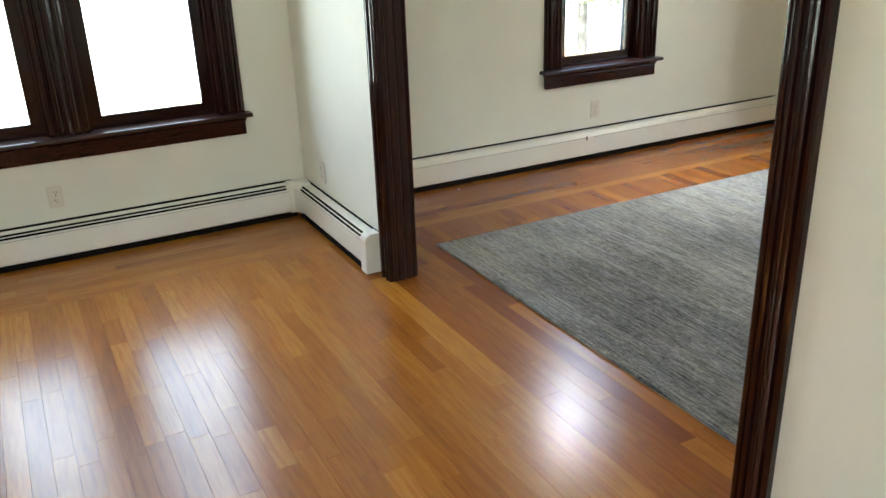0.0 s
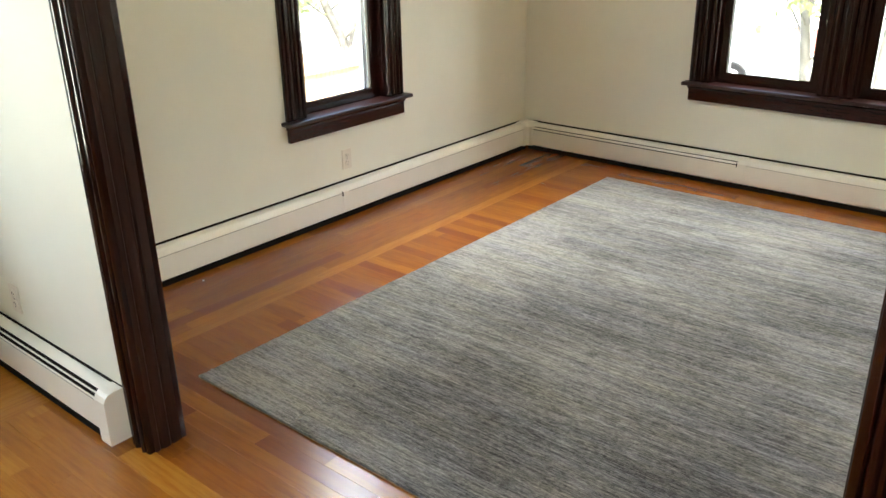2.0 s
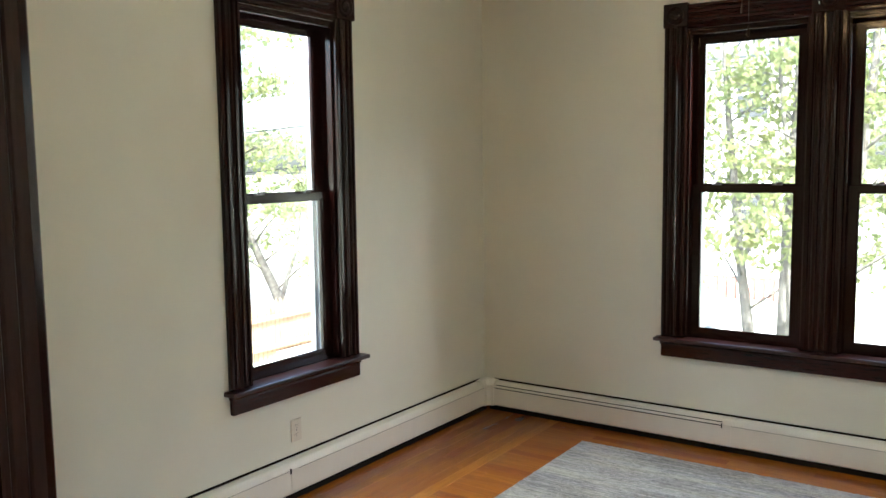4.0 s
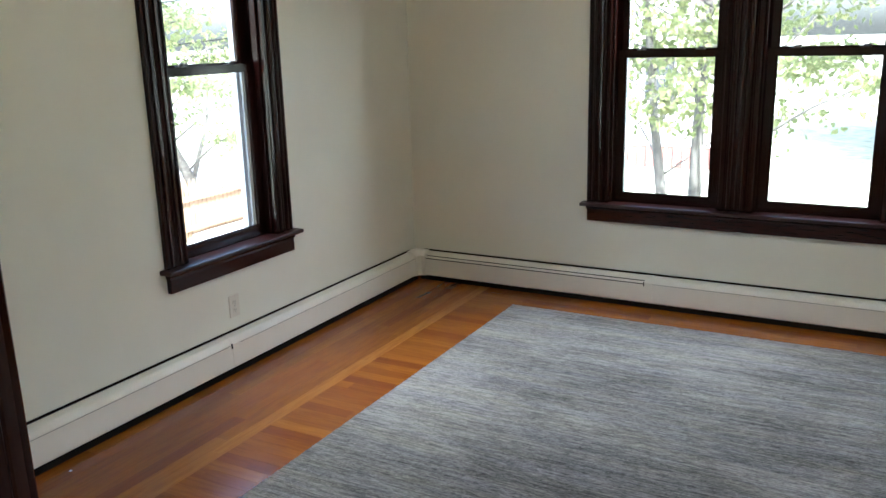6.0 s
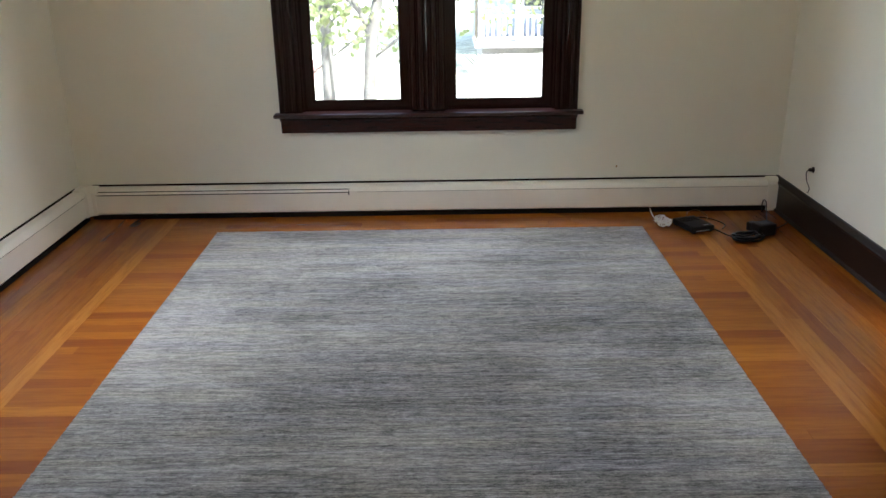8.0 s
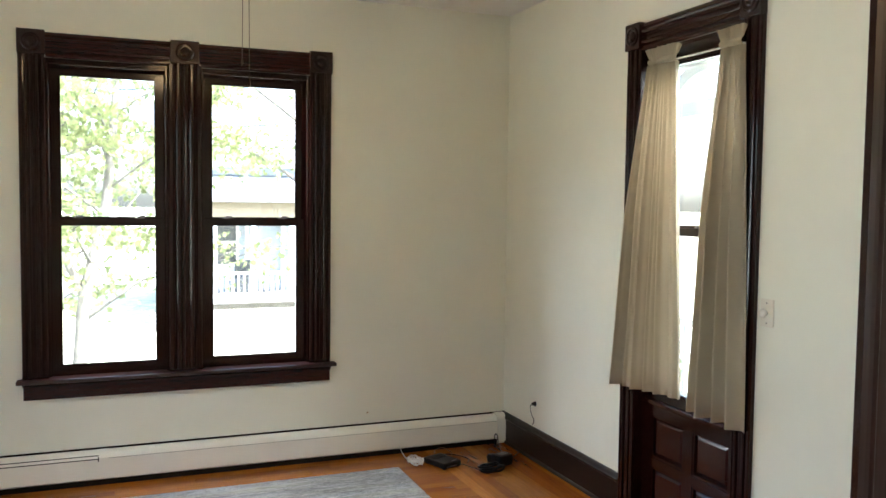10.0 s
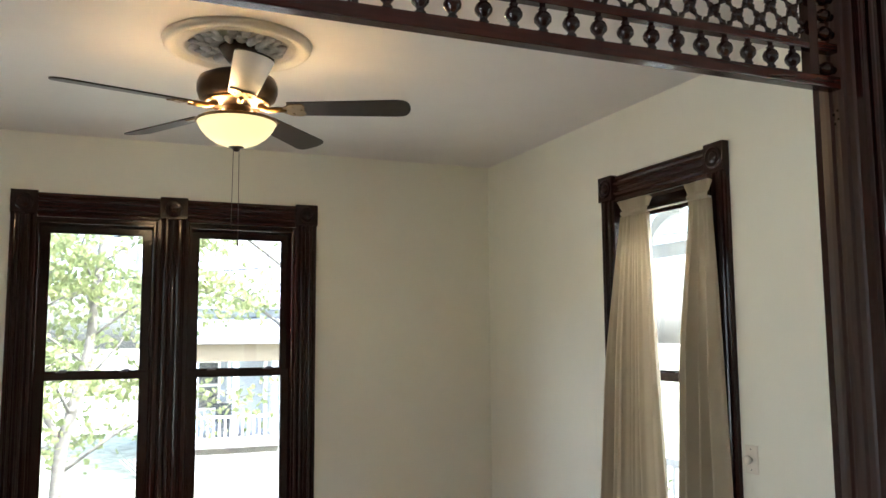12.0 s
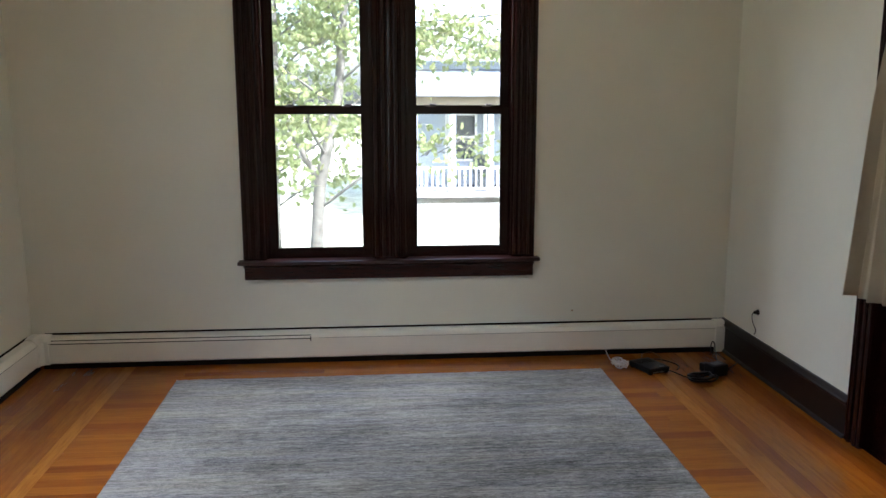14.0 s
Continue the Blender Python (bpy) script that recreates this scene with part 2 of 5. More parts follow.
M_WALL = painted("wall_paint", (0.775, 0.772, 0.664), 0.62, 0.025, 0.25, 2.0, 120.0)
M_CEIL = painted("ceiling_paint", (0.78, 0.76, 0.72), 0.75, 0.02, 0.2)
M_PLASTER = painted("medallion_plaster", (0.74, 0.71, 0.65), 0.7, 0.03, 0.3)
M_FLOWER = painted("medallion_relief_paint", (0.68, 0.67, 0.66), 0.7, 0.15, 0.4, 40.0)
M_TRIM_V = varnished("dark_mahogany_upright", (0.0095, 0.0028, 0.0021), (0.0225, 0.0052, 0.0038), (9, 9, 0.8), 0.21)
M_TRIM_H = varnished("dark_mahogany_across", (0.0140, 0.0036, 0.0025), (0.038, 0.0082, 0.0056), (0.8, 0.8, 9), 0.22)
M_STOOL = varnished("glossy_stool_varnish", (0.0125, 0.0032, 0.0023), (0.030, 0.0062, 0.0044), (0.8, 0.8, 9), 0.36)
M_STOOL.node_tree.nodes["Principled BSDF"].inputs["Specular IOR Level"].default_value = 0.7
M_JAMB = varnished("brown_varnished_jamb", (0.014, 0.0052, 0.0034), (0.034, 0.0112, 0.0070), (9, 9, 0.8), 0.42)
M_BASE = varnished("black_varnished_baseboard", (0.005, 0.0032, 0.0026), (0.013, 0.006, 0.0045), (0.8, 0.8, 9), 0.42)
M_SPIN = varnished("turned_dark_wood", (0.006, 0.0025, 0.002), (0.022, 0.006, 0.004), (3, 3, 3), 0.18)
M_HEAT = painted("heater_enamel", (0.85, 0.83, 0.735), 0.38, 0.03, 0.12, 4.0, 60.0)
M_HEATLINE = plain("enamel_groove", (0.30, 0.28, 0.24), 0.5)
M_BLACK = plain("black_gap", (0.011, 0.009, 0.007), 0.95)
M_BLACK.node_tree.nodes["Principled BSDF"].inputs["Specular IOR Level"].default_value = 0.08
M_PLASTIC = plain("ivory_plastic", (0.72, 0.68, 0.58), 0.35, 0, 0.03)
M_DKPLAS = plain("black_plastic", (0.008, 0.008, 0.009), 0.5, 0, 0.2, 60)
M_DKPLAS.node_tree.nodes["Principled BSDF"].inputs["Specular IOR Level"].default_value = 0.25
M_WHCORD = plain("white_cord_vinyl", (0.72, 0.70, 0.66), 0.45, 0, 0.05)
M_STEEL = plain("dark_metal", (0.10, 0.095, 0.085), 0.35, 0.9)
M_BRASS = plain("aged_brass", (0.22, 0.13, 0.052), 0.3, 0.95, 0.15)
M_BRONZE = plain("dark_bronze", (0.05, 0.032, 0.02), 0.32, 0.7, 0.2)
M_RAIL = varnished("red_brown_rail", (0.020, 0.0050, 0.0036), (0.050, 0.0110, 0.0072), (0.8, 3, 9), 0.25)
# White porch paint turned grey, with the shade under the roof put into it.
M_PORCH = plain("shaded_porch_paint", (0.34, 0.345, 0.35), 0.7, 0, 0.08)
M_BLADE = varnished("fan_blade_wood", (0.018, 0.012, 0.009), (0.04, 0.025, 0.016), (3, 3, 3), 0.42)
M_STORM = plain("storm_window_aluminium", (0.62, 0.64, 0.66), 0.4, 0.3, 0.05)
M_SUB = plain("dark_floor_gaps", (0.035, 0.014, 0.006), 0.7)
M_PLANK_X = floor_wood("oak_strip_across", True)
M_PLANK_Y = floor_wood("oak_strip_along", False)
M_PLANK_PALE = floor_wood("pale_oak_strip", False, True)
M_HONEY_X = floor_wood("honey_oak_strip_across", True, honey=True)
M_HONEY_Y = floor_wood("honey_oak_strip_along", False, honey=True)
M_RUG = rug_material()
M_RUGBACK = plain("rug_backing", (0.34, 0.22, 0.11), 0.9, 0, 0.2, 80)
M_GLASS = glass_material()
M_CLOTH = cloth_material()
M_BOWL = glow("lit_alabaster_glass", (1.0, 0.76, 0.32), 0.085, (0.8, 0.70, 0.44))
M_LEAF = leaf_material("maple_leaves", (0.12, 0.15, 0.060), (0.18, 0.21, 0.085), (0.27, 0.27, 0.13))
M_LEAF2 = leaf_material("bush_leaves", (0.04, 0.07, 0.03), (0.07, 0.10, 0.04), (0.11, 0.13, 0.06))
M_BARK = plain("grey_bark", (0.14, 0.13, 0.115), 0.9, 0, 0.35, 12, 0.8)
M_GRASS = plain("lawn", (0.36, 0.37, 0.28), 0.95, 0, 0.4, 3.0)
M_ROAD = plain("asphalt", (0.40, 0.395, 0.385), 0.9, 0, 0.25, 6)
M_PAVE = plain("concrete_pavement", (0.42, 0.40, 0.37), 0.9, 0, 0.15, 2)
M_SIDING = plain("pale_blue_siding", (0.38, 0.42, 0.47), 0.7, 0, 0.06)
M_WHITE = plain("white_exterior_paint", (0.80, 0.80, 0.78), 0.6, 0, 0.05)
M_BEIGE = plain("tan_porch_beam", (0.17, 0.14, 0.095), 0.7, 0, 0.08)
# Lit copy of the grey shingles: full sun is put into this colour.
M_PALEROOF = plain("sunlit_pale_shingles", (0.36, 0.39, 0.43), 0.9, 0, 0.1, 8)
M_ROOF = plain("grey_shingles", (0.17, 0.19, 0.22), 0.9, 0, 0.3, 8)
M_DARKWIN = plain("dark_far_window", (0.06, 0.065, 0.07), 0.15)
M_CHIP = plain("bare_wood", (0.30, 0.20, 0.13), 0.85)
M_FENCE = plain("weathered_cedar", (0.30, 0.20, 0.125), 0.85, 0, 0.2, 7)
M_RED = plain("red_brick_paint", (0.32, 0.13, 0.11), 0.8, 0, 0.2, 6)
M_CAR = plain("grey_car_paint", (0.25, 0.27, 0.30), 0.25, 0.4, 0.03)


# ---- mesh helpers ----
def part(name, bm, material, parent=None, label="", smooth=False):
    me = bpy.data.meshes.new(name)
    bm.normal_update()
    bm.to_mesh(me)
    bm.free()
    me.materials.append(material)
    if smooth:
        for p in me.polygons:
            p.use_smooth = True
    ob = new(name, me)
    if parent is not None:
        ob.parent = parent
    if label:
        ob["label"] = label
    return ob


def empty(name, m=None):
    ob = new(name)
    ob.empty_display_size = 0.1
    if m is not None:
        ob.matrix_world = m
    return ob


def box(bm, x0, x1, y0, y1, z0, z1, bev=0.0):
    vs = [bm.verts.new((x, y, z)) for z in (z0, z1) for y in (y0, y1) for x in (x0, x1)]
    fs = [bm.faces.new([vs[i] for i in f]) for f in ((0, 2, 3, 1), (4, 5, 7, 6), (0, 1, 5, 4), (2, 6, 7, 3), (0, 4, 6, 2), (1, 3, 7, 5))]
    if bev > 0:
        es = {e for f in fs for e in f.edges}
        bmesh.ops.bevel(bm, geom=list(es), offset=bev, segments=2, affect="EDGES", profile=0.6)
    return bm


def bm_box(*a, **k):
    return box(bmesh.new(), *a, **k)


def prism(bm, pts, place):
    """A closed outline swept between two ends; place(p, end) gives the corner."""
    ends = [[bm.verts.new(place(p, e)) for p in pts] for e in (0, 1)]
    n = len(pts)
    for i in range(n):
        j = (i + 1) % n
        bm.faces.new((ends[0][i], ends[0][j], ends[1][j], ends[1][i]))
    bm.faces.new(list(reversed(ends[0])))
    bm.faces.new(ends[1])
    bmesh.ops.recalc_face_normals(bm, faces=bm.faces)
    return bm


def lathe(bm, prof, m=Matrix(), seg=20, cap=True):
    rings = []
    for r, z in prof:
        rings.append([bm.verts.new(m @ Vector((max(r, 1e-4) * math.cos(2 * math.pi * i / seg), max(r, 1e-4) * math.sin(2 * math.pi * i / seg), z))) for i in range(seg)])
    for a, b in zip(rings, rings[1:]):
        for i in range(seg):
            j = (i + 1) % seg
            bm.faces.new((a[i], a[j], b[j], b[i]))
    if cap:
        bm.faces.new(list(reversed(rings[0])))
        bm.faces.new(rings[-1])
    else:
        bmesh.ops.remove_doubles(bm, verts=bm.verts, dist=1e-6)
    return bm


def tube(bm, pts, radii, seg=8, cap=True):
    pts = [Vector(p) for p in pts]
    if isinstance(radii, (int, float)):
        radii = [radii] * len(pts)
    rings = []
    for i, p in enumerate(pts):
        d = (pts[min(i + 1, len(pts) - 1)] - pts[max(i - 1, 0)]).normalized()
        a = d.orthogonal().normalized() if i == 0 else (a - d * a.dot(d)).normalized()
        b = d.cross(a)
        rings.append([bm.verts.new(p + (a * math.cos(2 * math.pi * k / seg) + b * math.sin(2 * math.pi * k / seg)) * radii[i]) for k in range(seg)])
    for r0, r1 in zip(rings, rings[1:]):
        for k in range(seg):
            j = (k + 1) % seg
            bm.faces.new((r0[k], r0[j], r1[j], r1[k]))
    if cap:
        bm.faces.new(list(reversed(rings[0])))
        bm.faces.new(rings[-1])
    return bm


def smooth_path(pts, n=8):
    out = []
    P = [Vector(p) for p in pts]
    for i in range(len(P) - 1):
        p0, p1, p2, p3 = P[max(i - 1, 0)], P[i], P[i + 1], P[min(i + 2, len(P) - 1)]
        for k in range(n):
            t = k / n
            out.append(0.5 * ((2 * p1) + (p2 - p0) * t + (2 * p0 - 5 * p1 + 4 * p2 - p3) * t * t + (3 * p1 - p0 - 3 * p2 + p3) * t ** 3))
    out.append(P[-1])
    return out


# ---- walls, ceiling ----
def wall_panel(name, label, axis, a0, a1, d0, d1, z0, z1, holes=()):
    """A wall along an axis, from d0 to d1 thick, with square openings (u0, u1, z0, z1)."""
    us = sorted({a0, a1, *[h[0] for h in holes], *[h[1] for h in holes]})
    bm = bmesh.new()
    for u0, u1 in zip(us, us[1:]):
        um = (u0 + u1) / 2
        spans, z = [], z0
        for h in sorted((h for h in holes if h[0] < um < h[1]), key=lambda h: h[2]):
            if h[2] > z:
                spans.append((z, h[2]))
            z = h[3]
        if z < z1:
            spans.append((z, z1))
        for s0, s1 in spans:
            if axis == "x":
                box(bm, u0, u1, d0, d1, s0, s1)
            else:
                box(bm, d0, d1, u0, u1, s0, s1)
    return tagged(part(name, bm, M_WALL), label, "wall", kind="structure")


CAS, CLR, MUL = 0.135, 0.645, 0.192
TOT2 = 2 * CAS + 2 * CLR + MUL
TOT1 = 2 * CAS + CLR
SILL, HEAD, CTOP = 0.615, 2.40, 2.552
WF0 = 1.260                 # double window of the far wall, left casing edge
WL0 = -2.256                # single window, its casing's near edge along y
WA0 = -4.210 - TOT2         # double window of the near room
DR0, DR1 = -1.438, -2.404   # curtained window door, casing edges along y
bays2 = [(CAS, CAS + CLR), (CAS + CLR + MUL, CAS + 2 * CLR + MUL)]

wall_panel("wall_far", "warm white painted plaster wall with a dark double window", "x", -0.16, W + 0.16, 0, 0.16, GROUND, CEIL + 0.3,
           [(WF0 + a - 0.02, WF0 + b + 0.02, SILL - 0.03, HEAD + 0.02) for a, b in bays2])
wall_panel("wall_left", "warm white painted plaster wall running through both rooms", "y", AY0, 0, -0.16, 0, GROUND, CEIL + 0.3,
           [(WL0 + CAS - 0.02, WL0 + CAS + CLR + 0.02, SILL - 0.03, HEAD + 0.02)] + [(WA0 + a - 0.02, WA0 + b + 0.02, SILL - 0.03, HEAD + 0.02) for a, b in bays2])
wall_panel("wall_right", "warm white painted plaster wall with a curtained window door", "y", PY1, 0, W, W + 0.16, GROUND, CEIL + 0.3,
           [(DR1 + 0.10, DR0 - 0.10, -0.05, HEAD + 0.02)])
wall_panel("wall_partition", "white painted wall with a wide cased opening", "x", 0, AX1, PY0, PY1, GROUND, CEIL + 0.3, [(OX0 - 0.02, OX1 + 0.02, -0.16, OTOP)])
wall_panel("wall_back", "plain white painted wall", "x", -0.16, AX1 + 0.16, AY0 - 0.16, AY0, GROUND, CEIL + 0.3)
WS0 = -5.60                 # double window of the near room's side wall
wall_panel("wall_side", "plain white painted wall", "y", AY0, PY1, AX1, AX1 + 0.16, GROUND, CEIL + 0.3,
           [(WS0 - b - 0.02, WS0 - a + 0.02, SILL - 0.03, HEAD + 0.02) for a, b in bays2])
tagged(part("ceiling", bm_box(0, AX1, AY0, PY0, CEIL, CEIL + 0.15), M_CEIL), "smooth white painted ceiling of the near room", "ceiling", kind="structure")
tagged(part("ceiling", bm_box(0, W, PY1, 0, CEIL, CEIL + 0.15), M_CEIL), "smooth white painted ceiling of the rug room", "ceiling", kind="structure")
tagged(part("roof", bm_box(-0.5, AX1 + 0.5, AY0 - 0.5, 0.5, CEIL + 0.32, CEIL + 0.5), M_ROOF), "flat closing roof over the rooms", "roof", kind="structure")

floor_ob = tagged(part("floor", bm_box(-0.001, AX1, AY0, 0, -0.16, -0.011), M_SUB), "honey coloured strip wood floor with glossy varnish", "floor", kind="structure")


# ---- mouldings ----
def fluted(w, t):
    """Outline (across, out) of a moulded casing w wide and t thick."""
    k = w / 0.145
    pts = [(0, 0), (0, 0.6), (0.006, 0.78), (0.020, 0.80), (0.024, 0.55), (0.030, 0.50), (0.034, 0.85), (0.040, 1.0), (0.048, 1.0), (0.053, 0.85),
           (0.057, 0.55), (0.066, 0.5), (0.072, 0.62), (0.078, 0.5), (0.087, 0.55), (0.091, 0.85), (0.097, 1.0), (0.105, 1.0), (0.111, 0.85), (0.115, 0.5),
           (0.121, 0.55), (0.125, 0.80), (0.139, 0.78), (0.145, 0.6), (0.145, 0)]
    return [(x * k, y * t) for x, y in pts]


def casing_up(u0, w, z0, z1, t=0.03):
    return prism(bmesh.new(), fluted(w, t), lambda p, e: (u0 + p[0], -p[1] - 0.0005, (z0, z1)[e]))


def casing_across(u0, u1, z0, h, t=0.03):
    return prism(bmesh.new(), fluted(h, t), lambda p, e: ((u0, u1)[e], -p[1] - 0.0005, z0 + p[0]))


def corner_block(u0, u1, z0, z1, t=0.038):
    bm = bm_box(u0, u1, -t, -0.0005, z0, z1, bev=0.003)
    cx, cz = (u0 + u1) / 2, (z0 + z1) / 2
    m = Matrix.Translation((cx, -t, cz)) @ Euler((radians(90), 0, 0)).to_matrix().to_4x4()
    r = min(u1 - u0, z1 - z0) * 0.40
    lathe(bm, [(r, -0.002), (r, 0.004), (r * 0.86, 0.007), (r * 0.78, 0.002), (r * 0.55, 0.001), (r * 0.5, 0.006), (r * 0.3, 0.010), (r * 0.1, 0.011)], m, 24)
    return bm


def sash(parent, name, u0, u1, z0, z1, y0, y1, bot, top, st=0.06, mv=None):
    s = part(name, box(box(box(box(bmesh.new(), u0, u0 + st, y0, y1, z0, z1), u1 - st, u1, y0, y1, z0, z1),
                          u0 + st, u1 - st, y0, y1, z0, z0 + bot), u0 + st, u1 - st, y0, y1, z1 - top, z1), mv or M_TRIM_V, parent)
    # inner glazing bead
    b = 0.008
    gx0, gx1, gz0, gz1 = u0 + st, u1 - st, z0 + bot, z1 - top
    bm = bmesh.new()
    ym = (y0 + y1) / 2
    for a in ((gx0, gx0 + b, gz0, gz1), (gx1 - b, gx1, gz0, gz1), (gx0 + b, gx1 - b, gz0, gz0 + b), (gx0 + b, gx1 - b, gz1 - b, gz1)):
        box(bm, a[0], a[1], ym - 0.009, ym - 0.003, a[2], a[3])
    part("glazing_bead", bm, M_TRIM_V, s)
    g = part("pane", bm_box(gx0 + 0.001, gx1 - 0.001, ym - 0.002, ym + 0.002, gz0 + 0.001, gz1 - 0.001), M_GLASS, s, "clear glass pane")
    g.visible_shadow = False
    return s


def sash_lock(parent, u, z, y):
    bm = bm_box(u - 0.026, u + 0.026, y - 0.011, y + 0.011, z, z + 0.006, bev=0.002)
    lathe(bm, [(0.010, 0.006), (0.011, 0.010), (0.007, 0.016), (0.003, 0.018)], Matrix.Translation((u, y, z)), 12)
    tube(bm, [(u, y, z + 0.013), (u + 0.016, y - 0.006, z + 0.014), (u + 0.030, y - 0.012, z + 0.015)], [0.005, 0.004, 0.005], 8)
    return part("sash_lock", bm, M_STEEL, parent, "small dark metal sash lock")


def window_unit(name, m, bays, total, label, zs=SILL):
    w = tagged(empty(name, m), label, "window")
    zc = zs + 0.008
    # stool with rounded nose and apron
    part("stool", bm_box(-0.030, total + 0.030, -0.072, 0.043, zs - 0.012, zs + 0.010, bev=0.006), M_STOOL, w, "dark varnished window stool")
    part("stool_moulding", prism(bmesh.new(), [(0.0005, 0), (0.034, 0), (0.040, -0.008), (0.032, -0.016), (0.030, -0.024), (0.0005, -0.024)],
                        lambda p, e: ((0.0, total)[e], -p[0], zs - 0.012 + p[1])), M_TRIM_H, w)
    part("apron", bm_box(0.004, total - 0.004, -0.026, -0.0005, zs - 0.108, zs - 0.037, bev=0.003), M_TRIM_H, w, "dark reddish apron board")
    ups = [(0, CAS)] + [(b, bays[i + 1][0] - b) for i, (a, b) in enumerate(bays[:-1])] + [(total - CAS, CAS)]
    for u0, cw in ups:
        part("casing", casing_up(u0, cw, zc + 0.003, HEAD + 0.03), M_TRIM_V, w)
    for a, b in bays:
        part("head_casing", casing_across(a - (0.0155 if a > 0.2 else -0.0035), b + (0.0155 if b < total - 0.2 else -0.0035), HEAD + 0.02, 0.135), M_TRIM_H, w)
    for u0, cw in ups:
        part("corner_block", corner_block(u0 - 0.003 if cw < 0.16 else u0 + 0.016, (u0 + cw + 0.003) if cw < 0.16 else u0 + cw - 0.016, HEAD + 0.031, CTOP + 0.012), M_TRIM_V, w, "square corner block with a turned rosette")
    for a, b in bays:
        bay = part("window_frame", box(box(box(bmesh.new(), a - 0.018, a, 0.001, 0.16, zs - 0.028, HEAD), b, b + 0.018, 0.001, 0.16, zs - 0.028, HEAD),
                              a - 0.018, b + 0.018, 0.001, 0.16, HEAD, HEAD + 0.018), M_TRIM_V, w)
        bm = bmesh.new()
        for u0, u1 in ((a, a + 0.014), (b - 0.014, b)):
            box(bm, u0, u1, 0.004, 0.042, zc + 0.004, HEAD, bev=0.003)
        box(bm, a + 0.014, b - 0.014, 0.004, 0.042, HEAD - 0.016, HEAD, bev=0.003)
        part("stop_bead", bm, M_TRIM_V, bay)
        part("window_sill", bm_box(a, b, 0.0435, 0.20, zs - 0.026, zs + 0.008), M_STOOL, bay)
        lo = sash(w, "lower_sash", a + 0.002, b - 0.002, zs + 0.009, 1.527, 0.046, 0.082, 0.055, 0.034)
        up = sash(w, "upper_sash", a + 0.002, b - 0.002, 1.495, HEAD - 0.001, 0.086, 0.120, 0.034, 0.055)
        for k in (0.24, 0.76):
            sash_lock(lo, a + (b - a) * k, 1.527, 0.062)
        bm = bmesh.new()
        for q in ((a + 0.03, a + 0.055, zs + 0.01, HEAD), (b - 0.055, b - 0.03, zs + 0.01, HEAD), (a + 0.055, b - 0.055, 1.50, 1.525), (a + 0.055, b - 0.055, zs + 0.01, zs + 0.04)):
            box(bm, q[0], q[1], 0.1255 if q[3] == HEAD else 0.140, 0.158 if q[3] == HEAD else 0.152, q[2], q[3])
        for u0, u1 in ((a + 0.001, a + 0.012), (b - 0.012, b - 0.001)):
            box(bm, u0, u1, 0.0865, 0.139, zs + 0.012, 1.4945)
            box(bm, u0, u1 + (0.006 if u0 < (a + b) / 2 else 0.0), 0.104, 0.110, zs + 0.012, 1.490)
        part("storm_frame", bm, M_STORM, w, "pale aluminium storm window frame")
    return w


win_far = window_unit("window_1", pose(WF0, 0, 0), bays2, TOT2, "dark mahogany double sash window, closed, with corner rosettes")
win_left = window_unit("window_2", pose(0, WL0, 0, 0, 0, 90), [(CAS, CAS + CLR)], TOT1, "narrow dark mahogany sash window, closed, above the heater")
win_near = window_unit("window_3", pose(0, WA0, 0, 0, 0, 90), bays2, TOT2, "dark mahogany double sash window, closed, in the near room")


win_side = window_unit("window_4", pose(AX1, WS0, 0, 0, 0, -90), bays2, TOT2, "dark mahogany double sash window, closed, in the side wall of the near room")


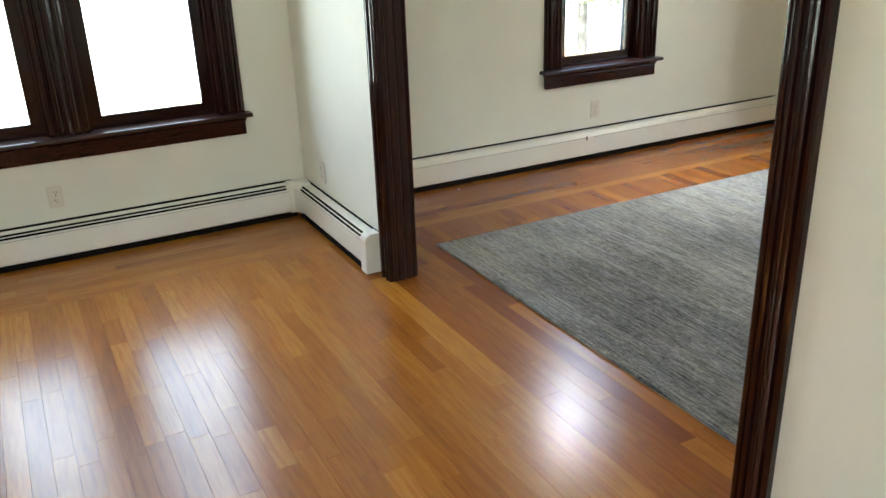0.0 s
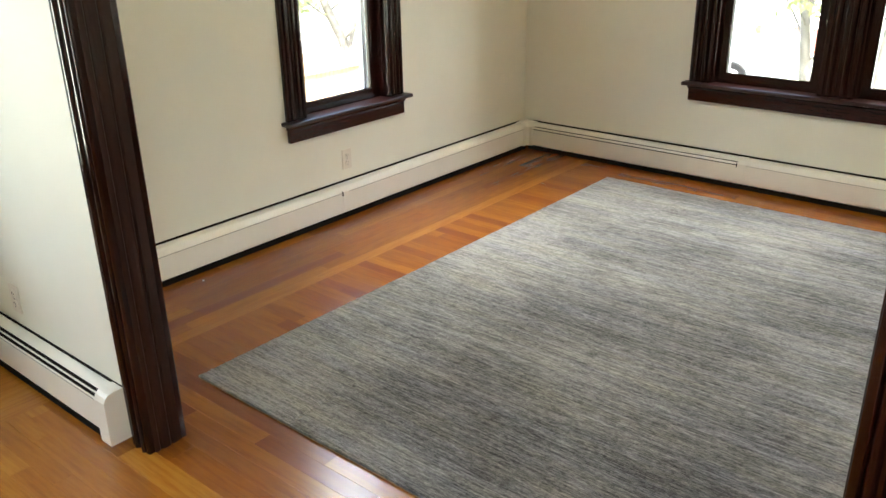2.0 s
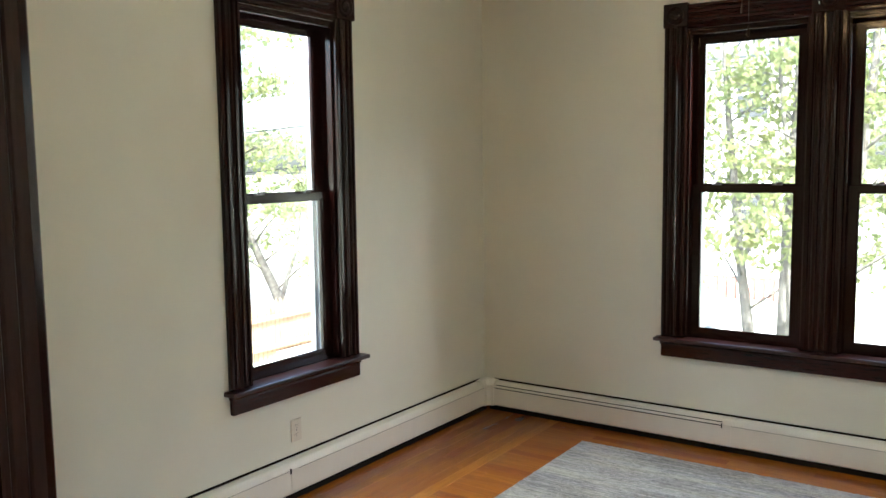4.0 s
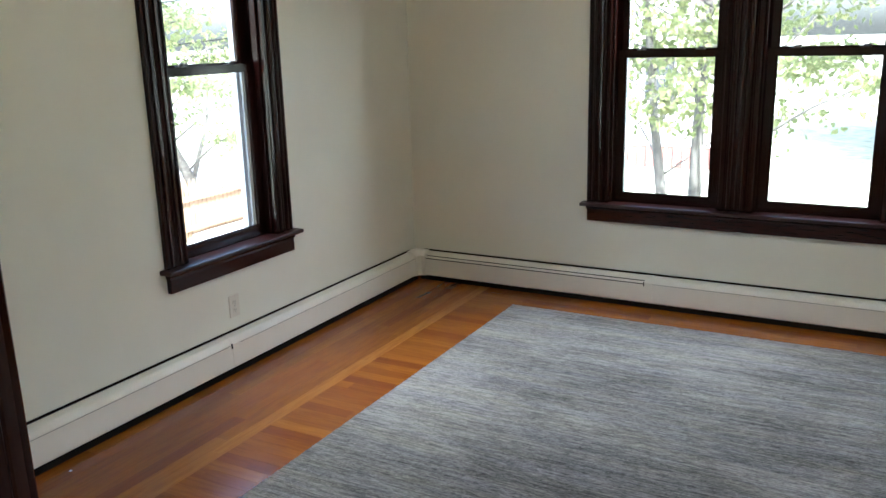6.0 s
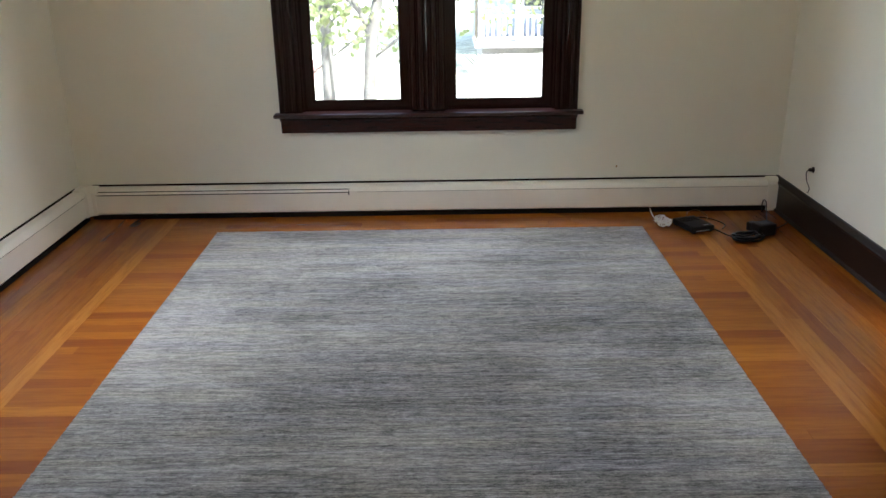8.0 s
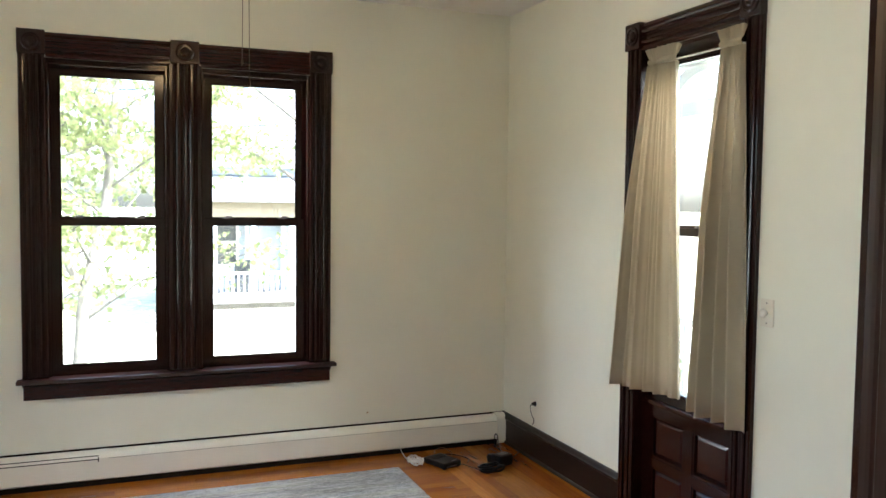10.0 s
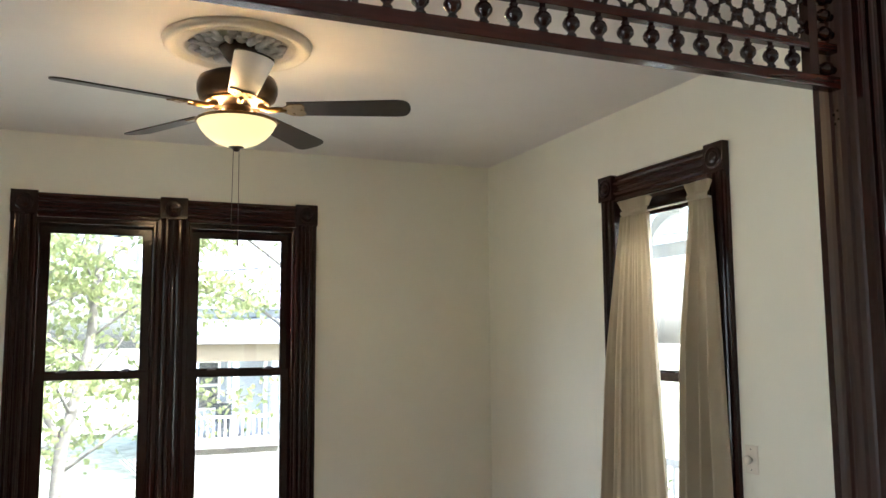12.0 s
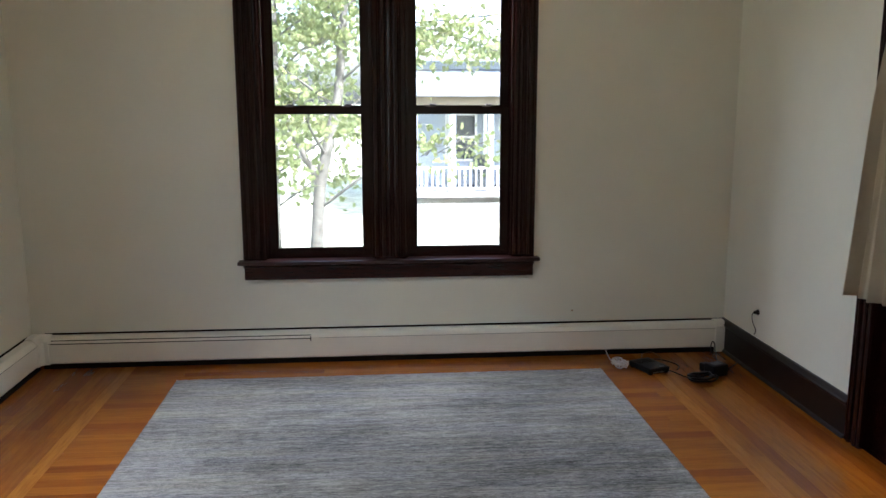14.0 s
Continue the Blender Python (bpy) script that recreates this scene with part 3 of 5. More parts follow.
def window_door():
    """The tall sash over a panelled base; local x runs along the wall, y goes out."""
    m = pose(W, DR0, 0, 0, 0, -90)
    T = DR0 - DR1
    w = tagged(empty("door_1", m), "dark mahogany window door, closed, four raised panels under the sash", "door")
    c = 0.118
    for u0 in (0, T - c):
        part("casing", casing_up(u0, c, 0.0, HEAD + 0.03), M_TRIM_V, w)
    part("head_casing", casing_across(c, T - c, HEAD + 0.02, 0.135), M_TRIM_H, w)
    for u0 in (0, T - c):
        part("corner_block", corner_block(u0 - 0.003, u0 + c + 0.003, HEAD + 0.031, CTOP + 0.012), M_TRIM_V, w, "square corner block with a turned rosette")
    a, b = c, T - c
    part("frame", box(box(box(bmesh.new(), a - 0.018, a, 0.001, 0.16, 0.0, HEAD), b, b + 0.018, 0.001, 0.16, 0.0, HEAD), a - 0.018, b + 0.018, 0.001, 0.16, HEAD, HEAD + 0.018), M_TRIM_V, w)
    # panelled base
    base = part("panel_frame", bmesh.new(), M_TRIM_V, w)
    mid = (a + b) / 2
    zz = [(0.0, 0.105), (0.305, 0.35), (0.57, 0.625)]
    bm = bmesh.new()
    for u0, u1 in ((a, a + 0.075), (mid - 0.032, mid + 0.032), (b - 0.075, b)):
        box(bm, u0, u1, 0.045, 0.085, 0.0, 0.625)
    for z0, z1 in zz:
        for u0, u1 in ((a + 0.075, mid - 0.032), (mid + 0.032, b - 0.075)):
            box(bm, u0, u1, 0.045, 0.085, z0, z1)
    bm.to_mesh(base.data)
    bm.free()
    for u0, u1 in ((a + 0.075, mid - 0.032), (mid + 0.032, b - 0.075)):
        for z0, z1 in ((0.105, 0.305), (0.35, 0.57)):
            bm = bm_box(u0, u1, 0.068, 0.080, z0, z1)
            i, j = 0.014, 0.034
            q = [[bm.verts.new((x, y, z)) for x, z in ((u0 + k, z0 + k), (u1 - k, z0 + k), (u1 - k, z1 - k), (u0 + k, z1 - k))] for k, y in ((i, 0.067), (j, 0.053))]
            for n in range(4):
                bm.faces.new((q[0][n], q[0][(n + 1) % 4], q[1][(n + 1) % 4], q[1][n]))
            bm.faces.new(q[1])
            bmesh.ops.recalc_face_normals(bm, faces=bm.faces)
            part("panel", bm, M_TRIM_H, base, "raised dark wood panel")
            bm = bmesh.new()
            for s in ((u0, u1, z0, z0 + 0.012), (u0, u1, z1 - 0.012, z1), (u0, u0 + 0.012, z0 + 0.012, z1 - 0.012), (u1 - 0.012, u1, z0 + 0.012, z1 - 0.012)):
                box(bm, s[0], s[1], 0.050, 0.0675, s[2], s[3])
            part("panel_moulding", bm, M_TRIM_V, base)
    part("threshold", bm_box(a - 0.015, b + 0.015, 0.0, 0.16, -0.048, -0.0005), M_TRIM_H, w)
    part("sill_rail", bm_box(a, b, 0.03, 0.16, 0.626, 0.650, bev=0.004), M_TRIM_H, w)
    lo = sash(w, "lower_sash", a + 0.002, b - 0.002, 0.652, 1.535, 0.046, 0.082, 0.055, 0.034, 0.055)
    sash(w, "upper_sash", a + 0.002, b - 0.002, 1.503, HEAD - 0.001, 0.086, 0.120, 0.034, 0.055, 0.055)
    sash_lock(lo, mid + 0.02, 1.535, 0.062)
    return w


window_door()

# wide cased opening: posts, casings and head on both faces
opening = tagged(empty("cased_opening", pose(OX0, PY0, 0)), "dark mahogany casing round the wide opening between the rooms", "door frame")
OW = OX1 - OX0
TH = PY1 - PY0
for side, x0 in (("l", 0.0), ("r", OW)):
    s = 1 if side == "l" else -1
    jp = [(-0.0005, -0.0195), (-0.0005, 0.002), (0.004, 0.0055), (0.016, 0.0065), (0.020, 0.001), (0.024, 0.001), (0.029, 0.0065), (0.0425, 0.0075),
          (0.056, 0.0065), (0.061, 0.001), (0.065, 0.001), (0.069, 0.0065), (0.081, 0.0055), (TH + 0.0005, 0.002), (TH + 0.0005, -0.0195)]
    part("jamb", prism(bmesh.new(), jp, lambda p, e: (x0 + s * p[1], p[0], (0.0, OTOP - 0.02)[e])), M_JAMB, opening, "near-black varnished jamb with two grooves")
    for face in (0, 1):
        # moulded casing: from the opening's edge outwards, with a rounded inner bead
        f = fluted(0.104, 0.028)
        y0 = -0.001 if face == 0 else TH + 0.001
        d = -1 if face == 0 else 1
        bm = prism(bmesh.new(), f, lambda p, e: (x0 + s * (0.002 - p[0]), y0 + d * p[1], (0.0, OTOP - 0.05)[e]))
        part("casing", bm, M_TRIM_V, opening)
        bm = tube(bmesh.new(), [(x0 - s * 0.009, y0 + d * 0.014, 0.002), (x0 - s * 0.009, y0 + d * 0.014, OTOP - 0.05)], 0.0105, 14)
        part("corner_bead", bm, M_TRIM_V, opening, smooth=True)
for face in (0, 1):
    y0 = -0.001 if face == 0 else TH + 0.001
    d = -1 if face == 0 else 1
    part("head_casing", prism(bmesh.new(), fluted(0.15, 0.028), lambda p, e: ((-0.11, OW + 0.11)[e], y0 + d * p[1], OTOP - 0.048 + p[0])), M_TRIM_H, opening)
part("head_jamb", bm_box(0.0, OW, 0, TH, OTOP - 0.02, OTOP - 0.001), M_TRIM_H, opening)

# ---- spandrel of spindles and lattice ----
def spandrel():
    s = tagged(empty("fretwork_spandrel", pose(0, (PY0 + PY1) / 2, 0)), "dark turned wood spandrel with spindles under a beaded lattice", "spandrel")
    x0, x1 = OX0 + 0.003, OX1 - 0.003
    zb = 2.262
    part("bottom_rail", bm_box(x0, x1, -0.016, 0.016, zb, zb + 0.028, bev=0.003), M_RAIL, s)
    part("middle_rail", bm_box(x0 + 0.001, x1 - 0.001, -0.012, 0.012, zb + 0.086, zb + 0.106, bev=0.002), M_RAIL, s)
    part("top_rail", bm_box(x0, x1, -0.014, 0.014, OTOP - 0.046, OTOP - 0.021, bev=0.002), M_RAIL, s)
    P = 0.0633
    h0, h1 = zb + 0.028, zb + 0.086
    H = h1 - h0
    xd0, xd1 = x0 + 0.078, x1 - 0.075
    for xd in (xd0, xd1):
        part("divider", bm_box(xd - 0.013, xd + 0.013, -0.0125, 0.0125, h0 + 0.0005, OTOP - 0.0465), M_TRIM_V, s)
    prof = [(0.006, 0), (0.011, 0.006), (0.007, 0.011), (0.0085, 0.015), (0.0165, 0.024), (0.0175, 0.032), (0.014, 0.040), (0.007, 0.046), (0.009, 0.050), (0.005, 0.054), (0.006, H)]
    n = int((3.126 - xd0 - 0.02) / P)
    st = 3.126 - n * P
    first = None
    for i in range(n + 1):
        x = st + i * P
        if abs(x - xd0) < 0.02 or abs(x - xd1) < 0.02:
            continue
        if first is None:
            first = part("spindle", lathe(bmesh.new(), prof, Matrix(), 12), M_SPIN, s, smooth=True)
            o = first
        else:
            o = first.copy()
            scene.collection.objects.link(o)
        o.location = (x, 0, h0)
    # short cross spindles in the end bays
    ends = None
    for xa, xb in ((x0, xd0 - 0.013), (xd1 + 0.013, x1)):
        L_ = xb - xa
        z = zb + 0.048
        while z < OTOP - 0.06:
            if abs(z - (zb + 0.096)) > 0.012:
                if ends is None:
                    k = L_
                    pr = [(0.005, 0), (0.009, 0.1 * k), (0.006, 0.18 * k), (0.016, 0.38 * k), (0.017, 0.5 * k), (0.016, 0.62 * k), (0.006, 0.82 * k), (0.009, 0.9 * k), (0.005, k)]
                    ends = part("cross_spindle", lathe(bmesh.new(), pr, Euler((0, radians(90), 0)).to_matrix().to_4x4(), 12), M_SPIN, s, smooth=True)
                    o = ends
                else:
                    o = ends.copy()
                    scene.collection.objects.link(o)
                o.location = (xa, 0, z)
            z += 0.0415
    # diagonal beaded lattice
    za, ztop = zb + 0.106, OTOP - 0.046
    hx, hz = P / 2, 0.0335
    rows = int((ztop - za) / hz)
    ball = rod1 = rod2 = None
    xs0, xs1 = xd0 + 0.014, xd1 - 0.014
    nx = int((xs1 - xs0) / hx)
    ox = xs0 + (xs1 - xs0 - nx * hx) / 2
    ang = math.atan2(hz, hx)
    ln = math.hypot(hx, hz)
    rp = [(0.0045, 0), (0.0045, 0.16 * ln), (0.008, 0.30 * ln), (0.0045, 0.40 * ln), (0.0035, 0.5 * ln), (0.0045, 0.60 * ln), (0.008, 0.70 * ln), (0.0045, 0.84 * ln), (0.0045, ln)]
    bp = [(0.003, -0.0125), (0.009, -0.0095), (0.0125, 0), (0.009, 0.0095), (0.003, 0.0125)]
    count = 0
    rods = bmesh.new()
    for r in range(rows + 1):
        z = za + r * hz
        for i in range(nx + 1):
            if (i + r) % 2:
                continue
            x = ox + i * hx
            if 0 < r < rows and xs0 + 0.008 < x < xs1 - 0.008:
                if ball is None:
                    ball = part("lattice_ball", lathe(bmesh.new(), bp, Matrix(), 10), M_SPIN, s, smooth=True)
                    o = ball
                elif count < 270:
                    o = ball.copy()
                    scene.collection.objects.link(o)
                else:
                    o = None
                if o is not None:
                    o.location = (x, 0, z)
                    count += 1
                else:
                    lathe(rods, bp, Matrix.Translation((x, 0, z)), 8)
            if r < rows:
                for sx in (-1, 1):
                    xn = x + sx * hx
                    if ox - 0.001 <= xn <= ox + nx * hx + 0.001:
                        m = Matrix.Translation((x, 0, z)) @ Euler((0, sx * (math.pi / 2 - ang), 0)).to_matrix().to_4x4()
                        lathe(rods, rp, m, 6)
    tagged(part("lattice", rods, M_SPIN, s, "thin beaded lattice rods", smooth=True), kind="stuff")
    return s


spandrel()


# ---- baseboard heaters ----
def heater(name, m, length, label, slots=(), joints=(), lines=(), caps=(False, False), x0=0.0):
    """Runs along local x from x0; local -y is into the room."""
    h = tagged(empty(name, m), label, "baseboard heater")
    top = 0.191
    prof = [(0.004, top - 0.003), (0.004, top), (0.046, top - 0.004), (0.056, top - 0.012), (0.066, top - 0.028), (0.069, top - 0.032), (0.070, 0.038), (0.062, 0.030), (0.060, 0.032), (0.066, 0.040), (0.064, top - 0.033), (0.053, top - 0.015), (0.044, top - 0.008)]
    part("cover", prism(bmesh.new(), prof, lambda p, e: ((x0, length)[e], -p[0], p[1])), M_HEAT, h, "off-white enamel front cover")
    # Solid black strips stand in for the shade above and under the cover.
    part("gap_shade_strip", box(bm_box(x0, length, -0.0040, -0.0005, 0.0, top + 0.011), x0, length, -0.0665, -0.0045, 0.0, 0.026), M_BLACK, h, "black shadow gap strip")
    part("fin_core", bm_box(x0, length, -0.058, -0.008, 0.042, 0.12), M_STEEL, h)
    # pressed line along the cover
    part("cover_line", bm_box(x0 + 0.001, length - 0.001, -0.0708, -0.0695, top - 0.0385, top - 0.0365), M_HEATLINE, h)
    for a, b in slots:
        d = part("damper_slot", prism(bmesh.new(), [(0.049, top - 0.0045), (0.0572, top - 0.0118), (0.0565, top - 0.0130), (0.049, top - 0.008)], lambda p, e: ((a, b)[e], -p[0] - 0.0008, p[1] + 0.0006)), M_BLACK, h)
        part("damper_slot", prism(bmesh.new(), [(0.0610, top - 0.0175), (0.0665, top - 0.0275), (0.064, top - 0.0275), (0.060, top - 0.019)], lambda p, e: ((a, b)[e], -p[0] - 0.0010, p[1] + 0.0006)), M_BLACK, h)
    for a, b in lines:
        part("damper_line", bm_box(a, b, -0.0640, -0.0590, top - 0.0225, top - 0.0185), M_BLACK, h)
        part("damper_line", bm_box(a, b, -0.0712, -0.0672, top - 0.0415, top - 0.0370), M_BLACK, h)
    for j in joints:
        o = [(0.004, top + 0.001), (0.046, top - 0.003), (0.057, top - 0.011), (0.067, top - 0.027), (0.0715, top - 0.033), (0.0715, 0.037), (0.070, 0.037), (0.069, top - 0.032), (0.056, top - 0.012), (0.046, top - 0.0045), (0.004, top - 0.0005)]
        part("joint_cover", prism(bmesh.new(), o, lambda p, e: ((j - 0.0, j + 0.05)[e], -p[0] - 0.0008, p[1] + 0.0005)), M_HEAT, h)
        part("joint_notch", bm_box(j - 0.006, j, -0.0735, -0.060, top - 0.054, top - 0.028), M_BLACK, h)
    o = [(0.0, 0.002), (0.0, 0.199), (0.040, 0.199), (0.056, 0.194), (0.068, 0.185), (0.0765, 0.167), (0.0780, 0.002)]
    if caps[0]:
        part("end_cap", prism(bmesh.new(), o, lambda p, e: ((x0 - 0.002, x0 + 0.062)[e], -p[0] - 0.001, p[1])), M_HEAT, h, "rounded off-white end cap")
    if caps[1]:
        part("end_cap", prism(bmesh.new(), o, lambda p, e: ((length - 0.062, length + 0.002)[e], -p[0] - 0.001, p[1])), M_HEAT, h, "rounded off-white end cap")
    return h


def corner_cover(x, y, sx, sy, parent):
    """Inside corner piece with its foot in the corner (x, y); sx, sy point into the room."""
    bm = bmesh.new()
    a, b = 0.0735, 0.118
    pts = [(0.003, 0.003), (b, 0.003), (b, 0.066), (b - 0.004, a), (a + 0.018, a), (a, a + 0.018), (a, b - 0.004), (0.066, b), (0.003, b)]
    lo = [bm.verts.new((x + sx * p[0], y + sy * p[1], 0.027)) for p in pts]
    mi = [bm.verts.new((x + sx * p[0], y + sy * p[1], 0.167)) for p in pts]
    q = [(0.003, 0.003), (b, 0.003), (b, 0.040), (b - 0.004, 0.046), (0.062, 0.046), (0.046, 0.062), (0.046, b - 0.004), (0.040, b), (0.003, b)]
    hi = [bm.verts.new((x + sx * p[0], y + sy * p[1], 0.1985)) for p in q]
    n = len(pts)
    for r0, r1 in ((lo, mi), (mi, hi)):
        for i in range(n):
            j = (i + 1) % n
            bm.faces.new((r0[i], r0[j], r1[j], r1[i]))
    bm.faces.new(list(reversed(lo)))
    bm.faces.new(hi)
    bmesh.ops.recalc_face_normals(bm, faces=bm.faces)
    ob = part("corner_cover", bm, M_HEAT, None, "off-white inside corner cover")
    ob.parent = parent
    ob.matrix_parent_inverse = parent.matrix_world.inverted()
    return ob


h_far = heater("baseboard_heater", pose(0, 0, 0), 4.232, "long off-white hot water baseboard heater under the double window", slots=[], lines=[(0.13, 1.65)], joints=[1.65], caps=(False, True), x0=0.08)
h_left = heater("baseboard_heater", pose(0, PY1, 0, 0, 0, 90), -PY1 - 0.08, "off-white hot water baseboard heater under the narrow window", joints=[-PY1 - 1.94], caps=(False, False), x0=0.002)
h_a = heater("baseboard_heater", pose(0, AY0, 0, 0, 0, 90), PY0 - AY0 - 0.08, "off-white baseboard heater with open damper slots in the near room", slots=[(0.2, PY0 - AY0 - 0.13)], x0=0.002)
h_stub = heater("baseboard_heater", pose(0, PY0, 0), 1.060, "short off-white baseboard heater beside the dark post", slots=[(0.12, 0.995)], caps=(False, True), x0=0.08)
bpy.context.view_layer.update()
corner_cover(0.0, 0.0, 1, -1, h_far)
corner_cover(0.0, PY0, 1, -1, h_stub)


# ---- tall dark baseboards ----
def baseboard(name, m, length, label, h=0.205):
    pr = [(0.0005, 0.001), (0.020, 0.001), (0.020, h - 0.045), (0.026, h - 0.040), (0.028, h - 0.030), (0.022, h - 0.022), (0.017, h - 0.010), (0.010, h), (0.0005, h)]
    b = tagged(part(name, prism(bmesh.new(), pr, lambda p, e: ((0, length)[e], -p[0], p[1])), M_BASE), label, "baseboard", kind="structure")
    b.matrix_world = m
    part("quarter_round", prism(bmesh.new(), [(0.0202, 0.001), (0.034, 0.001), (0.032, 0.010), (0.0255, 0.0165), (0.0202, 0.018)], lambda p, e: ((0, length)[e], -p[0], p[1])), M_BASE, b)
    return b


baseboard("baseboard", pose(W, -0.0005, 0, 0, 0, -90), -DR0 - 0.001, "tall black varnished baseboard with a moulded cap")
baseboard("baseboard", pose(W, DR1 - 0.001, 0, 0, 0, -90), DR1 - PY1 - 0.002, "tall black varnished baseboard with scuffs and bare spots")
baseboard("baseboard", pose(OX1 + 0.115, PY0, 0), AX1 - OX1 - 0.12, "tall black varnished baseboard of the near room")


# ---- outlets and switch ----
def outlet(m, label):
    o = tagged(empty("wall_outlet", m), label, "outlet", "wall outlets")
    part("cover_plate", bm_box(-0.036, 0.036, -0.0065, -0.0005, -0.058, 0.058, bev=0.0025), M_PLASTIC, o)
    for z in (-0.021, 0.021):
        r = part("receptacle", lathe(bmesh.new(), [(0.0168, 0), (0.0168, 0.0022), (0.0155, 0.003)], Matrix.Translation((0, -0.0066, z)) @ Euler((radians(90), 0, 0)).to_matrix().to_4x4(), 20), M_PLASTIC, o)
        bm = box(box(bmesh.new(), -0.0075, -0.0050, -0.0100, -0.0094, z - 0.001, z + 0.0085), 0.0050, 0.0070, -0.0100, -0.0094, z - 0.001, z + 0.0075)
        box(bm, -0.002, 0.002, -0.0100, -0.0094, z - 0.0105, z - 0.0065)
        part("slots", bm, M_BLACK, r)
    part("screw", lathe(bmesh.new(), [(0.003, 0), (0.0028, 0.0012)], Matrix.Translation((0, -0.0066, 0)) @ Euler((radians(90), 0, 0)).to_matrix().to_4x4(), 10), M_STEEL, o)
    return o


outlet(pose(0, -1.832, 0.323, 0, 0, 90), "ivory duplex wall outlet under the narrow window")
outlet(pose(0, -5.209, 0.325, 0, 0, 90), "ivory duplex wall outlet above the heater in the near room")
outlet(pose(0.335, PY0, 0.315), "white duplex wall outlet on the short partition wall")

dim = tagged(empty("dimmer_switch", pose(W, -2.464, 1.202, 0, 0, -90)), "ivory wall plate with a round dimmer knob beside the dark casing", "light switch")
part("cover_plate", bm_box(-0.036, 0.036, -0.0065, -0.0005, -0.058, 0.058, bev=0.0025), M_PLASTIC, dim)
part("knob", lathe(bmesh.new(), [(0.009, 0), (0.009, 0.008), (0.014, 0.011), (0.019, 0.018), (0.0195, 0.025), (0.015, 0.032), (0.007, 0.035)], Matrix.Translation((0, -0.0066, 0.0)) @ Euler((radians(90), 0, 0)).to_matrix().to_4x4(), 24), M_PLASTIC, dim, "round ivory knob", smooth=True)
for z in (-0.042, 0.042):
    part("screw", lathe(bmesh.new(), [(0.003, 0), (0.0028, 0.0012)], Matrix.Translation((0, -0.0066, z)) @ Euler((radians(90), 0, 0)).to_matrix().to_4x4(), 10), M_STEEL, dim)

jack = tagged(empty("wall_jack", pose(W, -0.462, 0.358, 0, 0, -90)), "small black cable jack in the white wall with hanging cord", "jack")
part("plug", lathe(bmesh.new(), [(0.017, 0), (0.017, 0.004), (0.011, 0.007), (0.010, 0.022), (0.007, 0.026)], Matrix.Translation((0, -0.001, 0)) @ Euler((radians(90), 0, 0)).to_matrix().to_4x4(), 14), M_DKPLAS, jack)
part("cord", tube(bmesh.new(), smooth_path([(0, -0.026, 0), (0.006, -0.040, -0.015), (0.010, -0.034, -0.06), (0.002, -0.012, -0.10), (-0.012, -0.006, -0.128), (-0.016, -0.012, -0.137)], 6), 0.0026, 6), M_DKPLAS, jack)

nail = tagged(part("wall_hole", lathe(bmesh.new(), [(0.005, 0), (0.006, 0.001), (0.003, 0.0025)], pose(3.265, -0.0005, 0.272, 90), 10), M_RUGBACK), "small dark nail hole in the plaster wall", "nail hole")
nail["kind"] = "structure"

# ---- rug ----
RX0, RX1, RY0, RY1 = 0.916, 3.356, -3.534, -0.368


